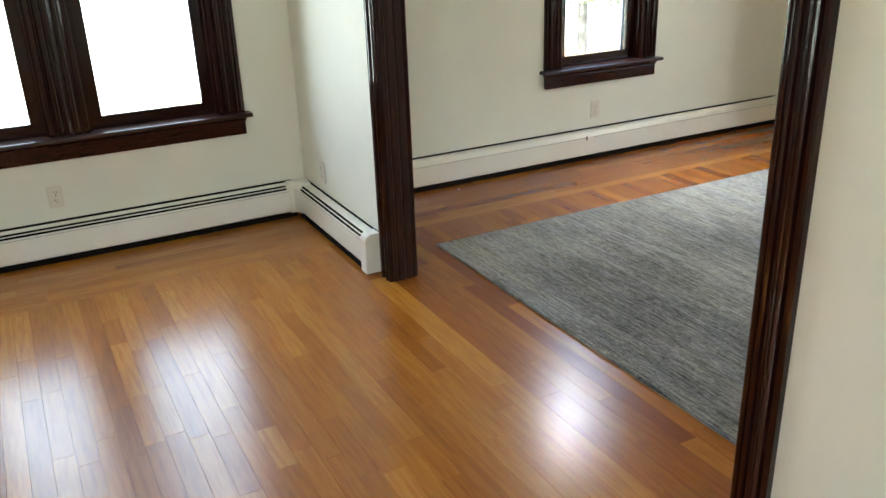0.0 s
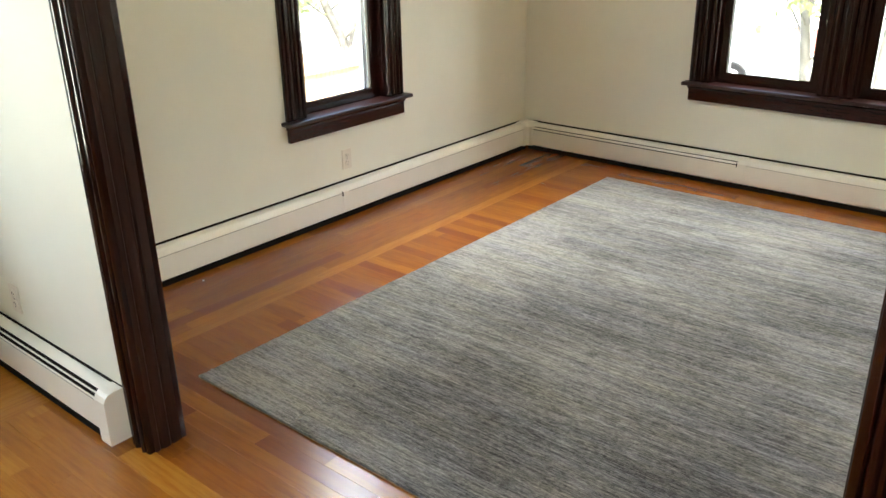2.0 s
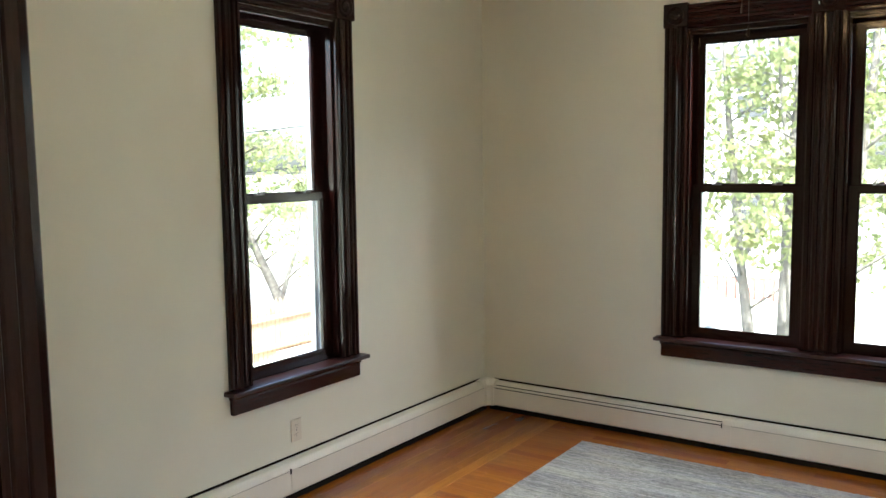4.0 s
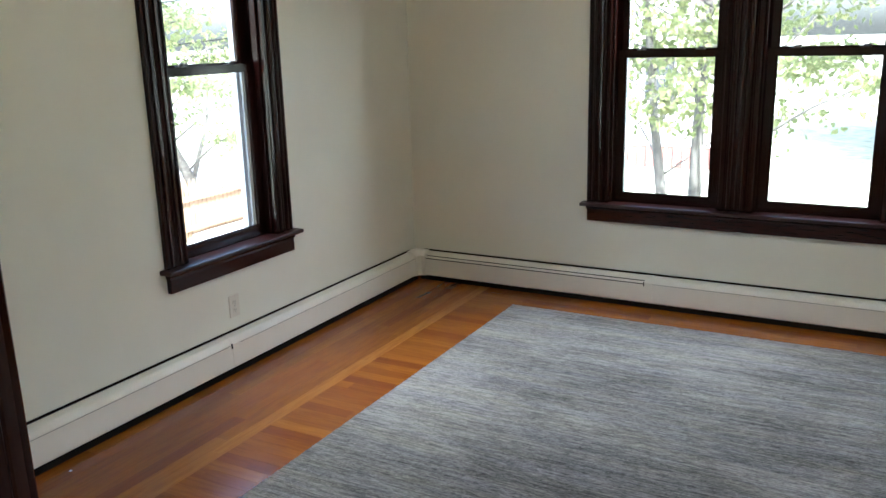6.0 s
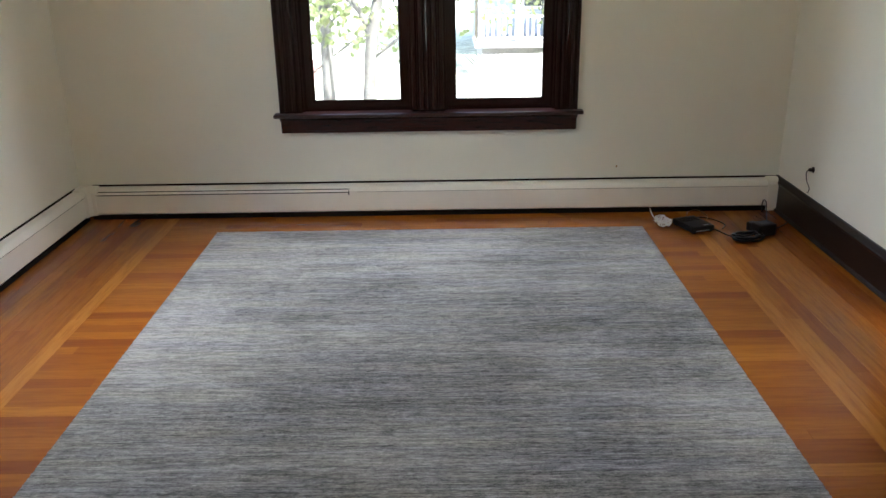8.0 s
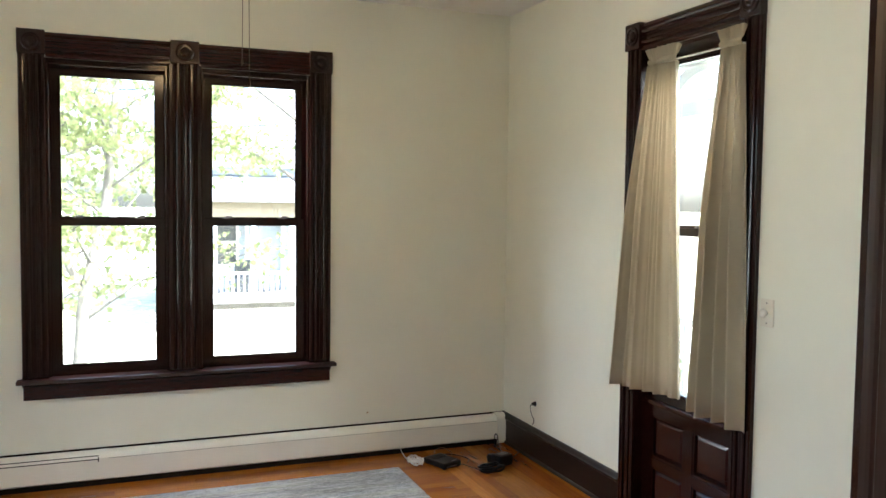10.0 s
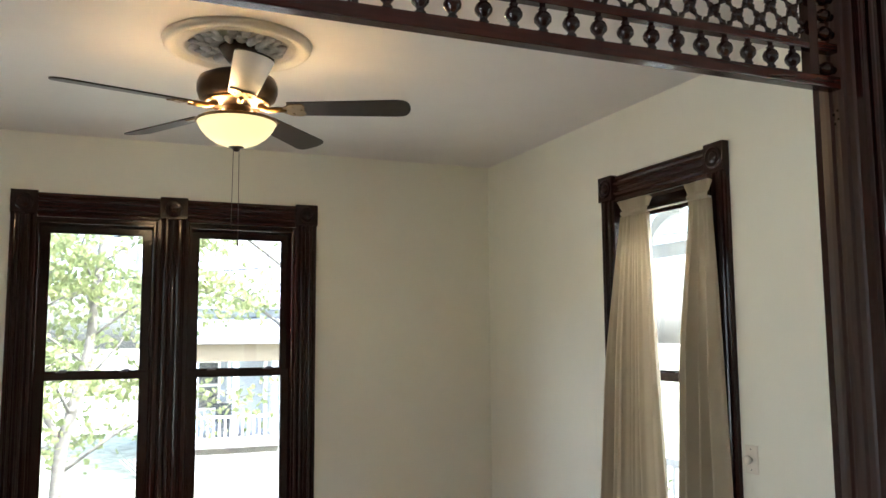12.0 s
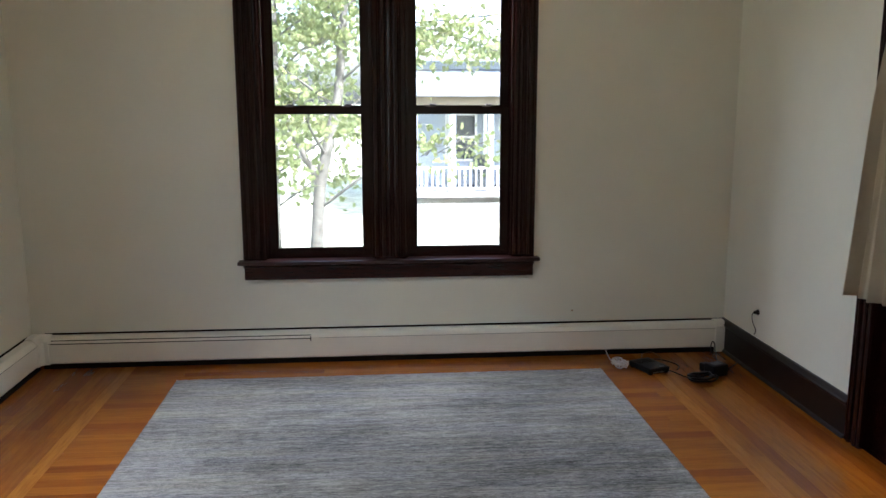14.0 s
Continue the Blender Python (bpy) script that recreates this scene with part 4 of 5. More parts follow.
def rug():
    r = tagged(empty("area_rug", pose(0, 0, 0)), "large grey wool rug with fine streaks, lying on the wood floor", "rug")
    bm = bmesh.new()
    nx, ny = 260, 200
    grid = []
    for j in range(ny + 1):
        row = []
        for i in range(nx + 1):
            x, y = RX0 + (RX1 - RX0) * i / nx, RY0 + (RY1 - RY0) * j / ny
            e = min(i, nx - i, j, ny - j)
            z = 0.0125 + 0.0012 * noise.noise((x * 9, y * 9, 0)) + 0.0008 * noise.noise((x * 31, y * 31, 3))
            if x < 1.50 and y < -3.20:
                z -= 0.0100 * math.exp(-((x - 1.435 - 0.004 * math.sin(y * 40)) / 0.011) ** 2) * min(1, (-3.20 - y) * 7)
            wob = 0.003 * noise.noise((x * 5, y * 5, 7))
            if e == 0:
                z = 0.0105
            row.append(bm.verts.new((x + (wob if i in (0, nx) else 0), y + (wob if j in (0, ny) else 0), z)))
        grid.append(row)
    for j in range(ny):
        for i in range(nx):
            bm.faces.new((grid[j][i], grid[j][i + 1], grid[j + 1][i + 1], grid[j + 1][i]))
    be = [e for e in bm.edges if e.is_boundary]
    ex = bmesh.ops.extrude_edge_only(bm, edges=be)
    for v in ex["geom"]:
        if isinstance(v, bmesh.types.BMVert):
            v.co.z = 0.003
    bmesh.ops.recalc_face_normals(bm, faces=bm.faces)
    part("wool_surface", bm, M_RUG, r, "grey streaked wool pile")
    part("backing", bm_box(RX0 - 0.003, RX1 + 0.003, RY0 - 0.003, RY1 + 0.003, 0.0004, 0.0029), M_RUGBACK, r, "tan woven backing edge")
    # short tuft along the visible edges, for an uneven outline
    bm = bmesh.new()
    rnd = random.Random(5)
    def tuft(x, y, dx, dy):
        w = rnd.uniform(0.003, 0.006)
        h = rnd.uniform(0.010, 0.0135)
        o = rnd.uniform(0.0005, 0.003)
        px, py = -dy * w, dx * w
        a, b = bm.verts.new((x - px, y - py, 0.004)), bm.verts.new((x + px, y + py, 0.004))
        c, d = bm.verts.new((x + px * 0.6 + dx * o, y + py * 0.6 + dy * o, h)), bm.verts.new((x - px * 0.6 + dx * o, y - py * 0.6 + dy * o, h))
        e, f = bm.verts.new((x + px * 0.6 - dx * 0.01, y + py * 0.6 - dy * 0.01, h)), bm.verts.new((x - px * 0.6 - dx * 0.01, y - py * 0.6 - dy * 0.01, h))
        bm.faces.new((a, b, c, d))
        bm.faces.new((d, c, e, f))
    x = RX0
    while x < RX1:
        tuft(x, RY0, 0, -1)
        tuft(x, RY1, 0, 1)
        x += 0.006
    y = RY0
    while y < RY1:
        tuft(RX0, y, -1, 0)
        tuft(RX1, y, 1, 0)
        y += 0.006
    tagged(part("fringe", bm, M_RUG, r), kind="stuff")
    # pressed fold near the corner
    return r


rug()

# ---- small things by the far heater ----
def modem():
    m = tagged(empty("modem", pose(3.645, -0.375, 0.0, 0, 0, 20)), "flat black modem box lying on the wood floor", "modem")
    part("body", bm_box(-0.072, 0.072, -0.098, 0.098, 0.006, 0.040, bev=0.008), M_DKPLAS, m)
    for x in (-0.055, 0.055):
        for y in (-0.08, 0.08):
            part("foot", bm_box(x - 0.009, x + 0.009, y - 0.009, y + 0.009, 0.0, 0.006), M_BLACK, m)
    part("badge", bm_box(0.012, 0.045, -0.082, -0.073, 0.0402, 0.0408), M_STORM, m, "small pale badge bar")
    bm = bmesh.new()
    for k in range(9):
        box(bm, -0.06 + k * 0.013, -0.055 + k * 0.013, 0.01, 0.075, 0.0402, 0.0408)
    part("vent_slots", bm, M_BLACK, m)
    part("front_strip", bm_box(-0.05, 0.055, -0.0992, -0.0982, 0.014, 0.017), M_STORM, m)


modem()

ad = tagged(empty("power_adapter", pose(4.00, -0.50, 0.0, 0, 0, 20)), "black power adapter with a coiled black cable on the wood floor", "power adapter")
part("brick", bm_box(-0.055, 0.055, -0.042, 0.042, 0.001, 0.068, bev=0.009), M_DKPLAS, ad)
part("label_plate", bm_box(-0.03, 0.03, -0.022, 0.022, 0.0682, 0.0687), M_STEEL, ad)
part("plug", box(bm_box(-0.035, 0.015, 0.055, 0.10, 0.001, 0.05, bev=0.006), -0.02, -0.016, 0.10, 0.118, 0.02, 0.03), M_DKPLAS, ad)
rnd = random.Random(3)
pts = []
for k in range(64):
    a = k * 2 * math.pi / 13
    r = 0.062 + 0.018 * math.sin(k * 0.7) + rnd.uniform(-0.005, 0.005)
    pts.append((-0.13 + r * math.cos(a) * 1.2, -0.035 + 0.75 * r * math.sin(a), 0.0045 + 0.011 * (0.5 + 0.5 * math.sin(k * 1.1)) + k * 0.0003))
pts.append((-0.055, 0.0, 0.012))
part("coiled_cable", tube(bmesh.new(), smooth_path(pts, 5), 0.0060, 7), M_DKPLAS, ad, smooth=True)
part("cable_tie", bm_box(-0.21, -0.185, -0.055, -0.02, 0.002, 0.03, bev=0.006), M_DKPLAS, ad)
part("cable", tube(bmesh.new(), smooth_path([(-0.20, -0.03, 0.012), (-0.21, 0.06, 0.012), (-0.23, 0.12, 0.02), (-0.27, 0.15, 0.012), (-0.31, 0.17, 0.018)], 6), 0.003, 7), M_DKPLAS, ad, smooth=True)

wc = tagged(empty("cord_bundle", pose(3.475, -0.315, 0.0)), "small bundle of white phone cord on the floor beside the modem", "cord")
for q in range(2):
    pts = []
    for k in range(40):
        a = k * 2 * math.pi / 9
        pts.append((0.030 * math.cos(a) + rnd.uniform(-0.009, 0.009) + 0.012 * q, (0.045 if q == 0 else 0.034) * math.sin(a) - 0.05 * q, 0.014 + 0.026 * (0.5 + 0.5 * math.sin(k * 1.9 + q)) + 0.012 * math.cos(a)  * 0.5 + 0.006))
    part("loop", tube(bmesh.new(), smooth_path(pts, 4), 0.0028, 6), M_WHCORD, wc, smooth=True)
part("plug", bm_box(-0.018, 0.002, 0.045, 0.07, 0.003, 0.019, bev=0.003), M_WHCORD, wc)
part("tail", tube(bmesh.new(), smooth_path([(0, 0.04, 0.012), (-0.012, 0.10, 0.010), (-0.02, 0.16, 0.03), (-0.03, 0.19, 0.07)], 6), 0.0026, 6), M_WHCORD, wc, smooth=True)

cable = tagged(part("heater_cable", tube(bmesh.new(), smooth_path([(4.13, -0.12, 0.004), (4.135, -0.10, 0.05), (4.15, -0.086, 0.072), (4.165, -0.085, 0.055), (4.168, -0.09, 0.01), (4.13, -0.20, 0.005), (4.08, -0.33, 0.006), (4.02, -0.40, 0.010)], 7), 0.0032, 7), M_DKPLAS, smooth=True), "thin black cable looping out under the heater end", "cable")
cable2 = tagged(part("floor_cable", tube(bmesh.new(), smooth_path([(3.70, -0.25, 0.020), (3.74, -0.20, 0.006), (3.80, -0.24, 0.005), (3.84, -0.33, 0.0045), (3.80, -0.42, 0.010)], 7), 0.003, 7), M_DKPLAS, smooth=True), "thin black cable on the floor between modem and adapter", "cable")
cable3 = tagged(part("floor_cable", tube(bmesh.new(), smooth_path([(4.03, -0.46, 0.02), (4.10, -0.42, 0.006), (4.17, -0.36, 0.005), (4.222, -0.30, 0.005)], 7), 0.0035, 7), M_DKPLAS, smooth=True), "black cable from the adapter to the baseboard", "cable")
wirey = tagged(part("modem_wire", tube(bmesh.new(), smooth_path([(3.64, -0.25, 0.03), (3.66, -0.21, 0.045), (3.72, -0.20, 0.05), (3.77, -0.22, 0.02), (3.76, -0.25, 0.006)], 7), 0.0022, 6), M_BRASS, smooth=True), "thin tan wire behind the modem", "wire")
scrap = tagged(part("paper_scrap", bm_box(-0.014, 0.014, -0.006, 0.006, 0.0005, 0.006, bev=0.001), M_WHITE), "small white scrap on the floor by the baseboard", "scrap")
scrap.matrix_world = pose(4.10, -2.99, 0, 0, 0, 20)
chips = tagged(empty("baseboard_chips", pose(W - 0.0205, -2.9, 0.0)), "bare chipped spots on the black baseboard", "chips")
chips["kind"] = "structure"
for y, z, a, b in ((0.0, 0.085, 0.006, 0.004), (-0.06, 0.07, 0.004, 0.008), (-0.085, 0.065, 0.005, 0.006), (-0.03, 0.135, 0.05, 0.0015)):
    part("chip", bm_box(-0.0012, 0.0, y - a, y + a, z - b, z + b, bev=0.0005), M_CHIP, chips)
speck = tagged(part("speck", lathe(bmesh.new(), [(0.006, 0.0005), (0.005, 0.003)], pose(0.155, -2.98, 0), 8), M_WHCORD), "tiny white speck on the wood floor", "speck")


# ---- curtains ----
def curtain(name, top, bot, ztop, zbot, folds, seed, label, phase=0.0):
    """A gathered panel in the plane of the wall; top and bot are (y0, y1)."""
    c = tagged(empty(name, pose(0, 0, 0)), label, "curtain", "curtains of the window door")
    r = random.Random(seed)
    ph = [r.uniform(0, 6.28) for _ in range(6)]
    nu, nv = 150, 46
    XC = W - 0.060

    def pt(u, v):
        y = (top[0] + (top[1] - top[0]) * u) * (1 - v ** 0.8) + (bot[0] + (bot[1] - bot[0]) * u) * v ** 0.8
        z = ztop - 0.055 + (zbot + 0.03 * (u - 0.5) * (1 if seed % 2 else -1) - ztop + 0.055) * v
        fine = math.sin(u * folds * 2.6 * 6.28 + ph[0]) * 0.010 * math.exp(-v * 9)
        w_ = u * folds * 6.28 + ph[1] + 0.5 * math.sin(v * 2 + ph[2]) + 0.9 * math.sin(u * folds * 2.1 + ph[5])
        big = ((math.sin(w_) + 0.35 * math.sin(2 * w_ + ph[4])) * (0.044 if u < 0.55 else 0.044 - 0.026 * min(1, (u - 0.55) * 6)) + math.sin(u * folds * 0.55 * 6.28 + ph[3]) * 0.012) * (0.35 + 0.65 * min(1, v * 2.2))
        x = XC + fine + big + 0.002 * math.sin(v * 9 + u * 7)
        y += 0.006 * math.cos(u * folds * 6.28 + ph[1]) * min(1, v * 2)
        return (x, y, z)
    def sheet(v0, v1, n, off=0.0):
        bm = bmesh.new()
        g = [[bm.verts.new(Vector(pt(i / nu, v0 + (v1 - v0) * j / n)) + Vector((off, 0, 0))) for i in range(nu + 1)] for j in range(n + 1)]
        for j in range(n):
            for i in range(nu):
                bm.faces.new((g[j][i], g[j][i + 1], g[j + 1][i + 1], g[j + 1][i]))
        return bm
    cl = part("cloth", sheet(0, 1, nv), M_CLOTH, c, "beige linen cloth in soft folds", smooth=True)
    so = cl.modifiers.new("thick", "SOLIDIFY")
    so.thickness = 0.0012
    hem = part("hem", sheet(0.952, 0.999, 3, -0.0014), M_CLOTH, c, "stitched bottom hem", smooth=True)
    # pocket and ruffle over the rod
    for nm, za, zb_, amp in (("rod_pocket", ztop - 0.055, ztop - 0.022, 0.011), ("ruffle", ztop - 0.022, ztop + 0.024, 0.022)):
        bm = bmesh.new()
        g = []
        for j in range(7):
            f = j / 6
            row = []
            for i in range(nu + 1):
                u = i / nu
                y = top[0] + (top[1] - top[0]) * u
                if nm == "ruffle":
                    ym = (top[0] + top[1]) / 2
                    y = ym + (y - ym) * (1 + 0.16 * f)
                k = amp * (0.5 + (0.8 * f if nm == "ruffle" else 0.5 * math.sin(f * 3.14)))
                x = XC - 0.004 - (0.010 * math.sin(f * 3.14) if nm == "rod_pocket" else 0.0) + k * math.sin(u * folds * 2.6 * 6.28 + ph[0]) * 0.8
                row.append(bm.verts.new((x, y + 0.004 * math.sin(u * folds * 5 * 6.28), za + (zb_ - za) * f + (0.004 * math.sin(u * 40 + ph[4]) if j == 6 else 0))))
            g.append(row)
        for j in range(6):
            for i in range(nu):
                bm.faces.new((g[j][i], g[j][i + 1], g[j + 1][i + 1], g[j + 1][i]))
        part(nm, bm, M_CLOTH, c, smooth=True)
    return c


curtain("curtain", (-1.690, -1.904), (-1.462, -1.985), 2.372, 0.722, 6.0, 3, "beige linen curtain panel gathered on a rod, farther half")
curtain("curtain", (-2.205, -2.342), (-2.030, -2.390), 2.372, 0.700, 4.5, 8, "beige linen curtain panel gathered on a rod, nearer half")
rod = tagged(empty("curtain_rod", pose(0, 0, 0)), "thin white curtain rod across the window door", "curtain rod")
part("rod", tube(bmesh.new(), [(W - 0.056, -1.70, 2.325), (W - 0.056, -2.325, 2.325)], 0.0045, 10), M_WHITE, rod, smooth=True)
for y in (-1.715, -2.315):
    part("bracket", bm_box(W - 0.066, W + 0.046, y - 0.004, y + 0.004, 2.318, 2.332, bev=0.002), M_WHITE, rod)


# ---- ceiling fan ----
FX, FY = 2.217, -1.878


def ceiling_fan():
    f = tagged(empty("ceiling_fan", pose(FX, FY, CEIL)), "bronze ceiling fan with five dark blades and lit bowl", "ceiling fan")
    Z = -CEIL
    part("canopy", lathe(bmesh.new(), [(0.075, 0.0), (0.078, -0.02), (0.060, -0.05), (0.040, -0.075), (0.030, -0.085)][::-1], Matrix(), 28), M_BRONZE, f, smooth=True)
    part("downrod", lathe(bmesh.new(), [(0.018, -0.13), (0.018, -0.08)], Matrix(), 16), M_BRONZE, f, smooth=True)
    part("motor_housing", lathe(bmesh.new(), [(0.06, -0.262), (0.112, -0.252), (0.150, -0.232), (0.160, -0.205), (0.160, -0.175), (0.150, -0.150), (0.110, -0.130), (0.050, -0.118), (0.02, -0.115)], Matrix(), 40), M_BRONZE, f, "dark bronze motor housing", smooth=True)
    part("brass_band", lathe(bmesh.new(), [(0.118, -0.256), (0.128, -0.251), (0.134, -0.244), (0.126, -0.240), (0.114, -0.248), (0.118, -0.256)], Matrix(), 40, cap=False), M_BRASS, f, smooth=True)
    bm = bmesh.new()
    for k in range(2):
        tube(bm, [(0.0, 0.0, -0.300), ((-1, 1)[k] * 0.055, 0, -0.312)], 0.010, 10)
    part("bulb_socket", bm, M_BRASS, f)
    part("switch_housing", lathe(bmesh.new(), [(0.052, -0.315), (0.060, -0.308), (0.064, -0.285), (0.058, -0.265), (0.050, -0.262)], Matrix(), 28), M_BRONZE, f, "bronze switch housing", smooth=True)
    part("bowl_ring", lathe(bmesh.new(), [(0.152, -0.332), (0.160, -0.327), (0.160, -0.319), (0.152, -0.316), (0.148, -0.324), (0.152, -0.332)], Matrix(), 40, cap=False), M_BRASS, f, smooth=True)
    bowl = part("glass_bowl", lathe(bmesh.new(), [(0.012, -0.428), (0.045, -0.424), (0.085, -0.409), (0.120, -0.384), (0.145, -0.353), (0.156, -0.330), (0.151, -0.330), (0.140, -0.352), (0.115, -0.381), (0.080, -0.404), (0.04, -0.418), (0.012, -0.421)], Matrix(), 44), M_BOWL, f, "lit frosted alabaster glass bowl", smooth=True)
    bowl.visible_shadow = False
    part("finial", lathe(bmesh.new(), [(0.004, -0.446), (0.012, -0.442), (0.016, -0.434), (0.030, -0.430), (0.032, -0.4285)], Matrix(), 20), M_BRONZE, f, smooth=True)
    zb = 2.635 - CEIL
    for k in range(5):
        a = radians(-22 + 72 * k)
        m = Matrix.Rotation(a, 4, "Z")
        pitch = m @ Matrix.Translation((0, 0, zb)) @ Matrix.Rotation(radians(-12), 4, "X")
        # iron
        bm = tube(bmesh.new(), [m @ Vector(p) for p in ((0.085, 0, -0.256), (0.125, 0, -0.275), (0.165, 0, zb - 0.004), (0.20, 0, zb - 0.006))], [0.013, 0.011, 0.012, 0.010], 10)
        iron = part("blade_iron", bm, M_BRASS, f, "brass blade iron", smooth=True)
        bm = bmesh.new()
        out = [(0.185, -0.020), (0.215, -0.046), (0.265, -0.050), (0.275, -0.030), (0.270, 0.0), (0.275, 0.030), (0.265, 0.050), (0.215, 0.046), (0.185, 0.020)]
        prism(bm, out, lambda p, e: pitch @ Vector((p[0], p[1], (-0.0085, -0.0045)[e])))
        part("iron_plate", bm, M_BRASS, iron)
        bm = bmesh.new()
        n = 9
        pts = [(0.205, -0.052), (0.62, -0.066)]
        for i in range(n + 1):
            t = -math.pi / 2 + math.pi * i / n
            pts.append((0.645 + 0.055 * math.cos(t) ** 0.7 if math.cos(t) > 0 else 0.645, 0.067 * math.sin(t)))
        pts += [(0.62, 0.066), (0.205, 0.052)]
        prism(bm, pts, lambda p, e: pitch @ Vector((p[0], p[1], (-0.003, 0.003)[e])))
        part("blade", bm, M_BLADE, f, "dark wood fan blade")
        for dx, dy in ((0.225, -0.028), (0.225, 0.028), (0.258, 0)):
            part("screw", lathe(bmesh.new(), [(0.005, -0.0108), (0.005, -0.0088)], pitch @ Matrix.Translation((dx, dy, 0)), 8), M_BRASS, iron)
    for i, (dx, dy, ln) in enumerate(((-0.016, -0.010, 0.29), (0.010, -0.02, 0.37))):
        c = part("pull_chain", tube(bmesh.new(), [(dx * 0.8, dy, -0.436), (dx, dy, -0.436 - ln)], 0.0013, 6), M_STEEL, f, "thin metal pull chain")
        part("chain_bob", lathe(bmesh.new(), [(0.002, -0.436 - ln - 0.024), (0.0045, -0.436 - ln - 0.018), (0.0035, -0.436 - ln)], Matrix.Translation((dx, dy, 0)), 10), M_BRONZE, c)
    return f


ceiling_fan()

med = tagged(empty("ceiling_medallion", pose(FX, FY, CEIL - 0.0004)), "round white plaster ceiling medallion with grey leaf relief", "ceiling medallion")
part("ring", lathe(bmesh.new(), [(0.02, -0.006), (0.195, -0.006), (0.205, -0.020), (0.218, -0.024), (0.228, -0.014), (0.250, -0.016), (0.262, -0.030), (0.280, -0.032), (0.292, -0.020), (0.297, 0.0)], Matrix(), 64), M_PLASTER, med, smooth=True)
bm = bmesh.new()
rnd = random.Random(11)
for ring_r, n, sz in ((0.095, 12, 0.034), (0.135, 16, 0.036), (0.172, 20, 0.032)):
    for k in range(n):
        a = 2 * math.pi * (k + rnd.uniform(-0.15, 0.15)) / n
        m = Matrix.Translation((ring_r * math.cos(a), ring_r * math.sin(a), -0.012)) @ Matrix.Rotation(a, 4, "Z") @ Matrix.Rotation(radians(rnd.uniform(-25, 25)), 4, "Y") @ Matrix.Diagonal((sz * rnd.uniform(0.7, 1.0), sz * rnd.uniform(0.45, 0.7), sz * rnd.uniform(0.28, 0.5), 1))
        bmesh.ops.create_icosphere(bm, subdivisions=2, radius=1.0, matrix=m)
tagged(part("leaf_relief", bm, M_FLOWER, med, "grey acanthus leaf relief", smooth=True), kind="stuff")


for i, (dy, dz) in enumerate(((0.0, 0.0), (0.012, 0.010), (-0.004, 0.022), (0.010, 0.030))):
    hole = tagged(part("screw_hole", lathe(bmesh.new(), [(0.0032, -0.0005), (0.0030, 0.0009)], pose(OX1 - 0.0075, -3.855 - dy * 0.8, 2.186 + dz, 0, -90), 8), M_BLACK), "small empty screw hole in the dark jamb", "screw hole", "screw holes in the jamb")
    hole["kind"] = "structure"

# ---- outside ----
gr = tagged(part("ground", bm_box(-300, 300, -300, 400, GROUND - 0.5, GROUND), M_GRASS), "lawn and open ground round the house", "ground", kind="structure")
tagged(part("road", bm_box(-120, 120, 8.5, 14.0, GROUND, GROUND + 0.02), M_ROAD), "grey asphalt street", "road", kind="structure")
tagged(part("pavement", bm_box(-120, 120, 6.6, 8.2, GROUND, GROUND + 0.12), M_PAVE), "pale concrete pavement along the street", "pavement", kind="structure")
tagged(part("kerb", bm_box(-120, 120, 8.3, 8.5, GROUND, GROUND + 0.14, bev=0.02), M_PAVE), "concrete kerb", "kerb", kind="structure")
tagged(part("driveway", bm_box(-8.0, -1.8, -14, 6.5, GROUND, GROUND + 0.03), M_PAVE), "pale concrete driveway beside the house", "driveway", kind="structure")


def leaf(bm, p, r, rnd):
    d = Vector((rnd.uniform(-1, 1), rnd.uniform(-1, 1), rnd.uniform(-0.6, 0.9))).normalized()
    a = d.orthogonal().normalized()
    b = d.cross(a)
    t = rnd.uniform(0, 6.28)
    a, b = a * math.cos(t) + b * math.sin(t), b * math.cos(t) - a * math.sin(t)
    o = [(0, -0.5), (0.28, -0.28), (0.55, -0.05), (0.25, 0.08), (0.3, 0.4), (0, 0.62), (-0.3, 0.4), (-0.25, 0.08), (-0.55, -0.05), (-0.28, -0.28)]
    c = bm.verts.new(p + d * r * 0.1)
    vs = [bm.verts.new(p + (a * x + b * y) * r) for x, y in o]
    for i in range(0, 10, 2):
        bm.faces.new((c, vs[i], vs[(i + 1) % 10], vs[(i + 2) % 10]))


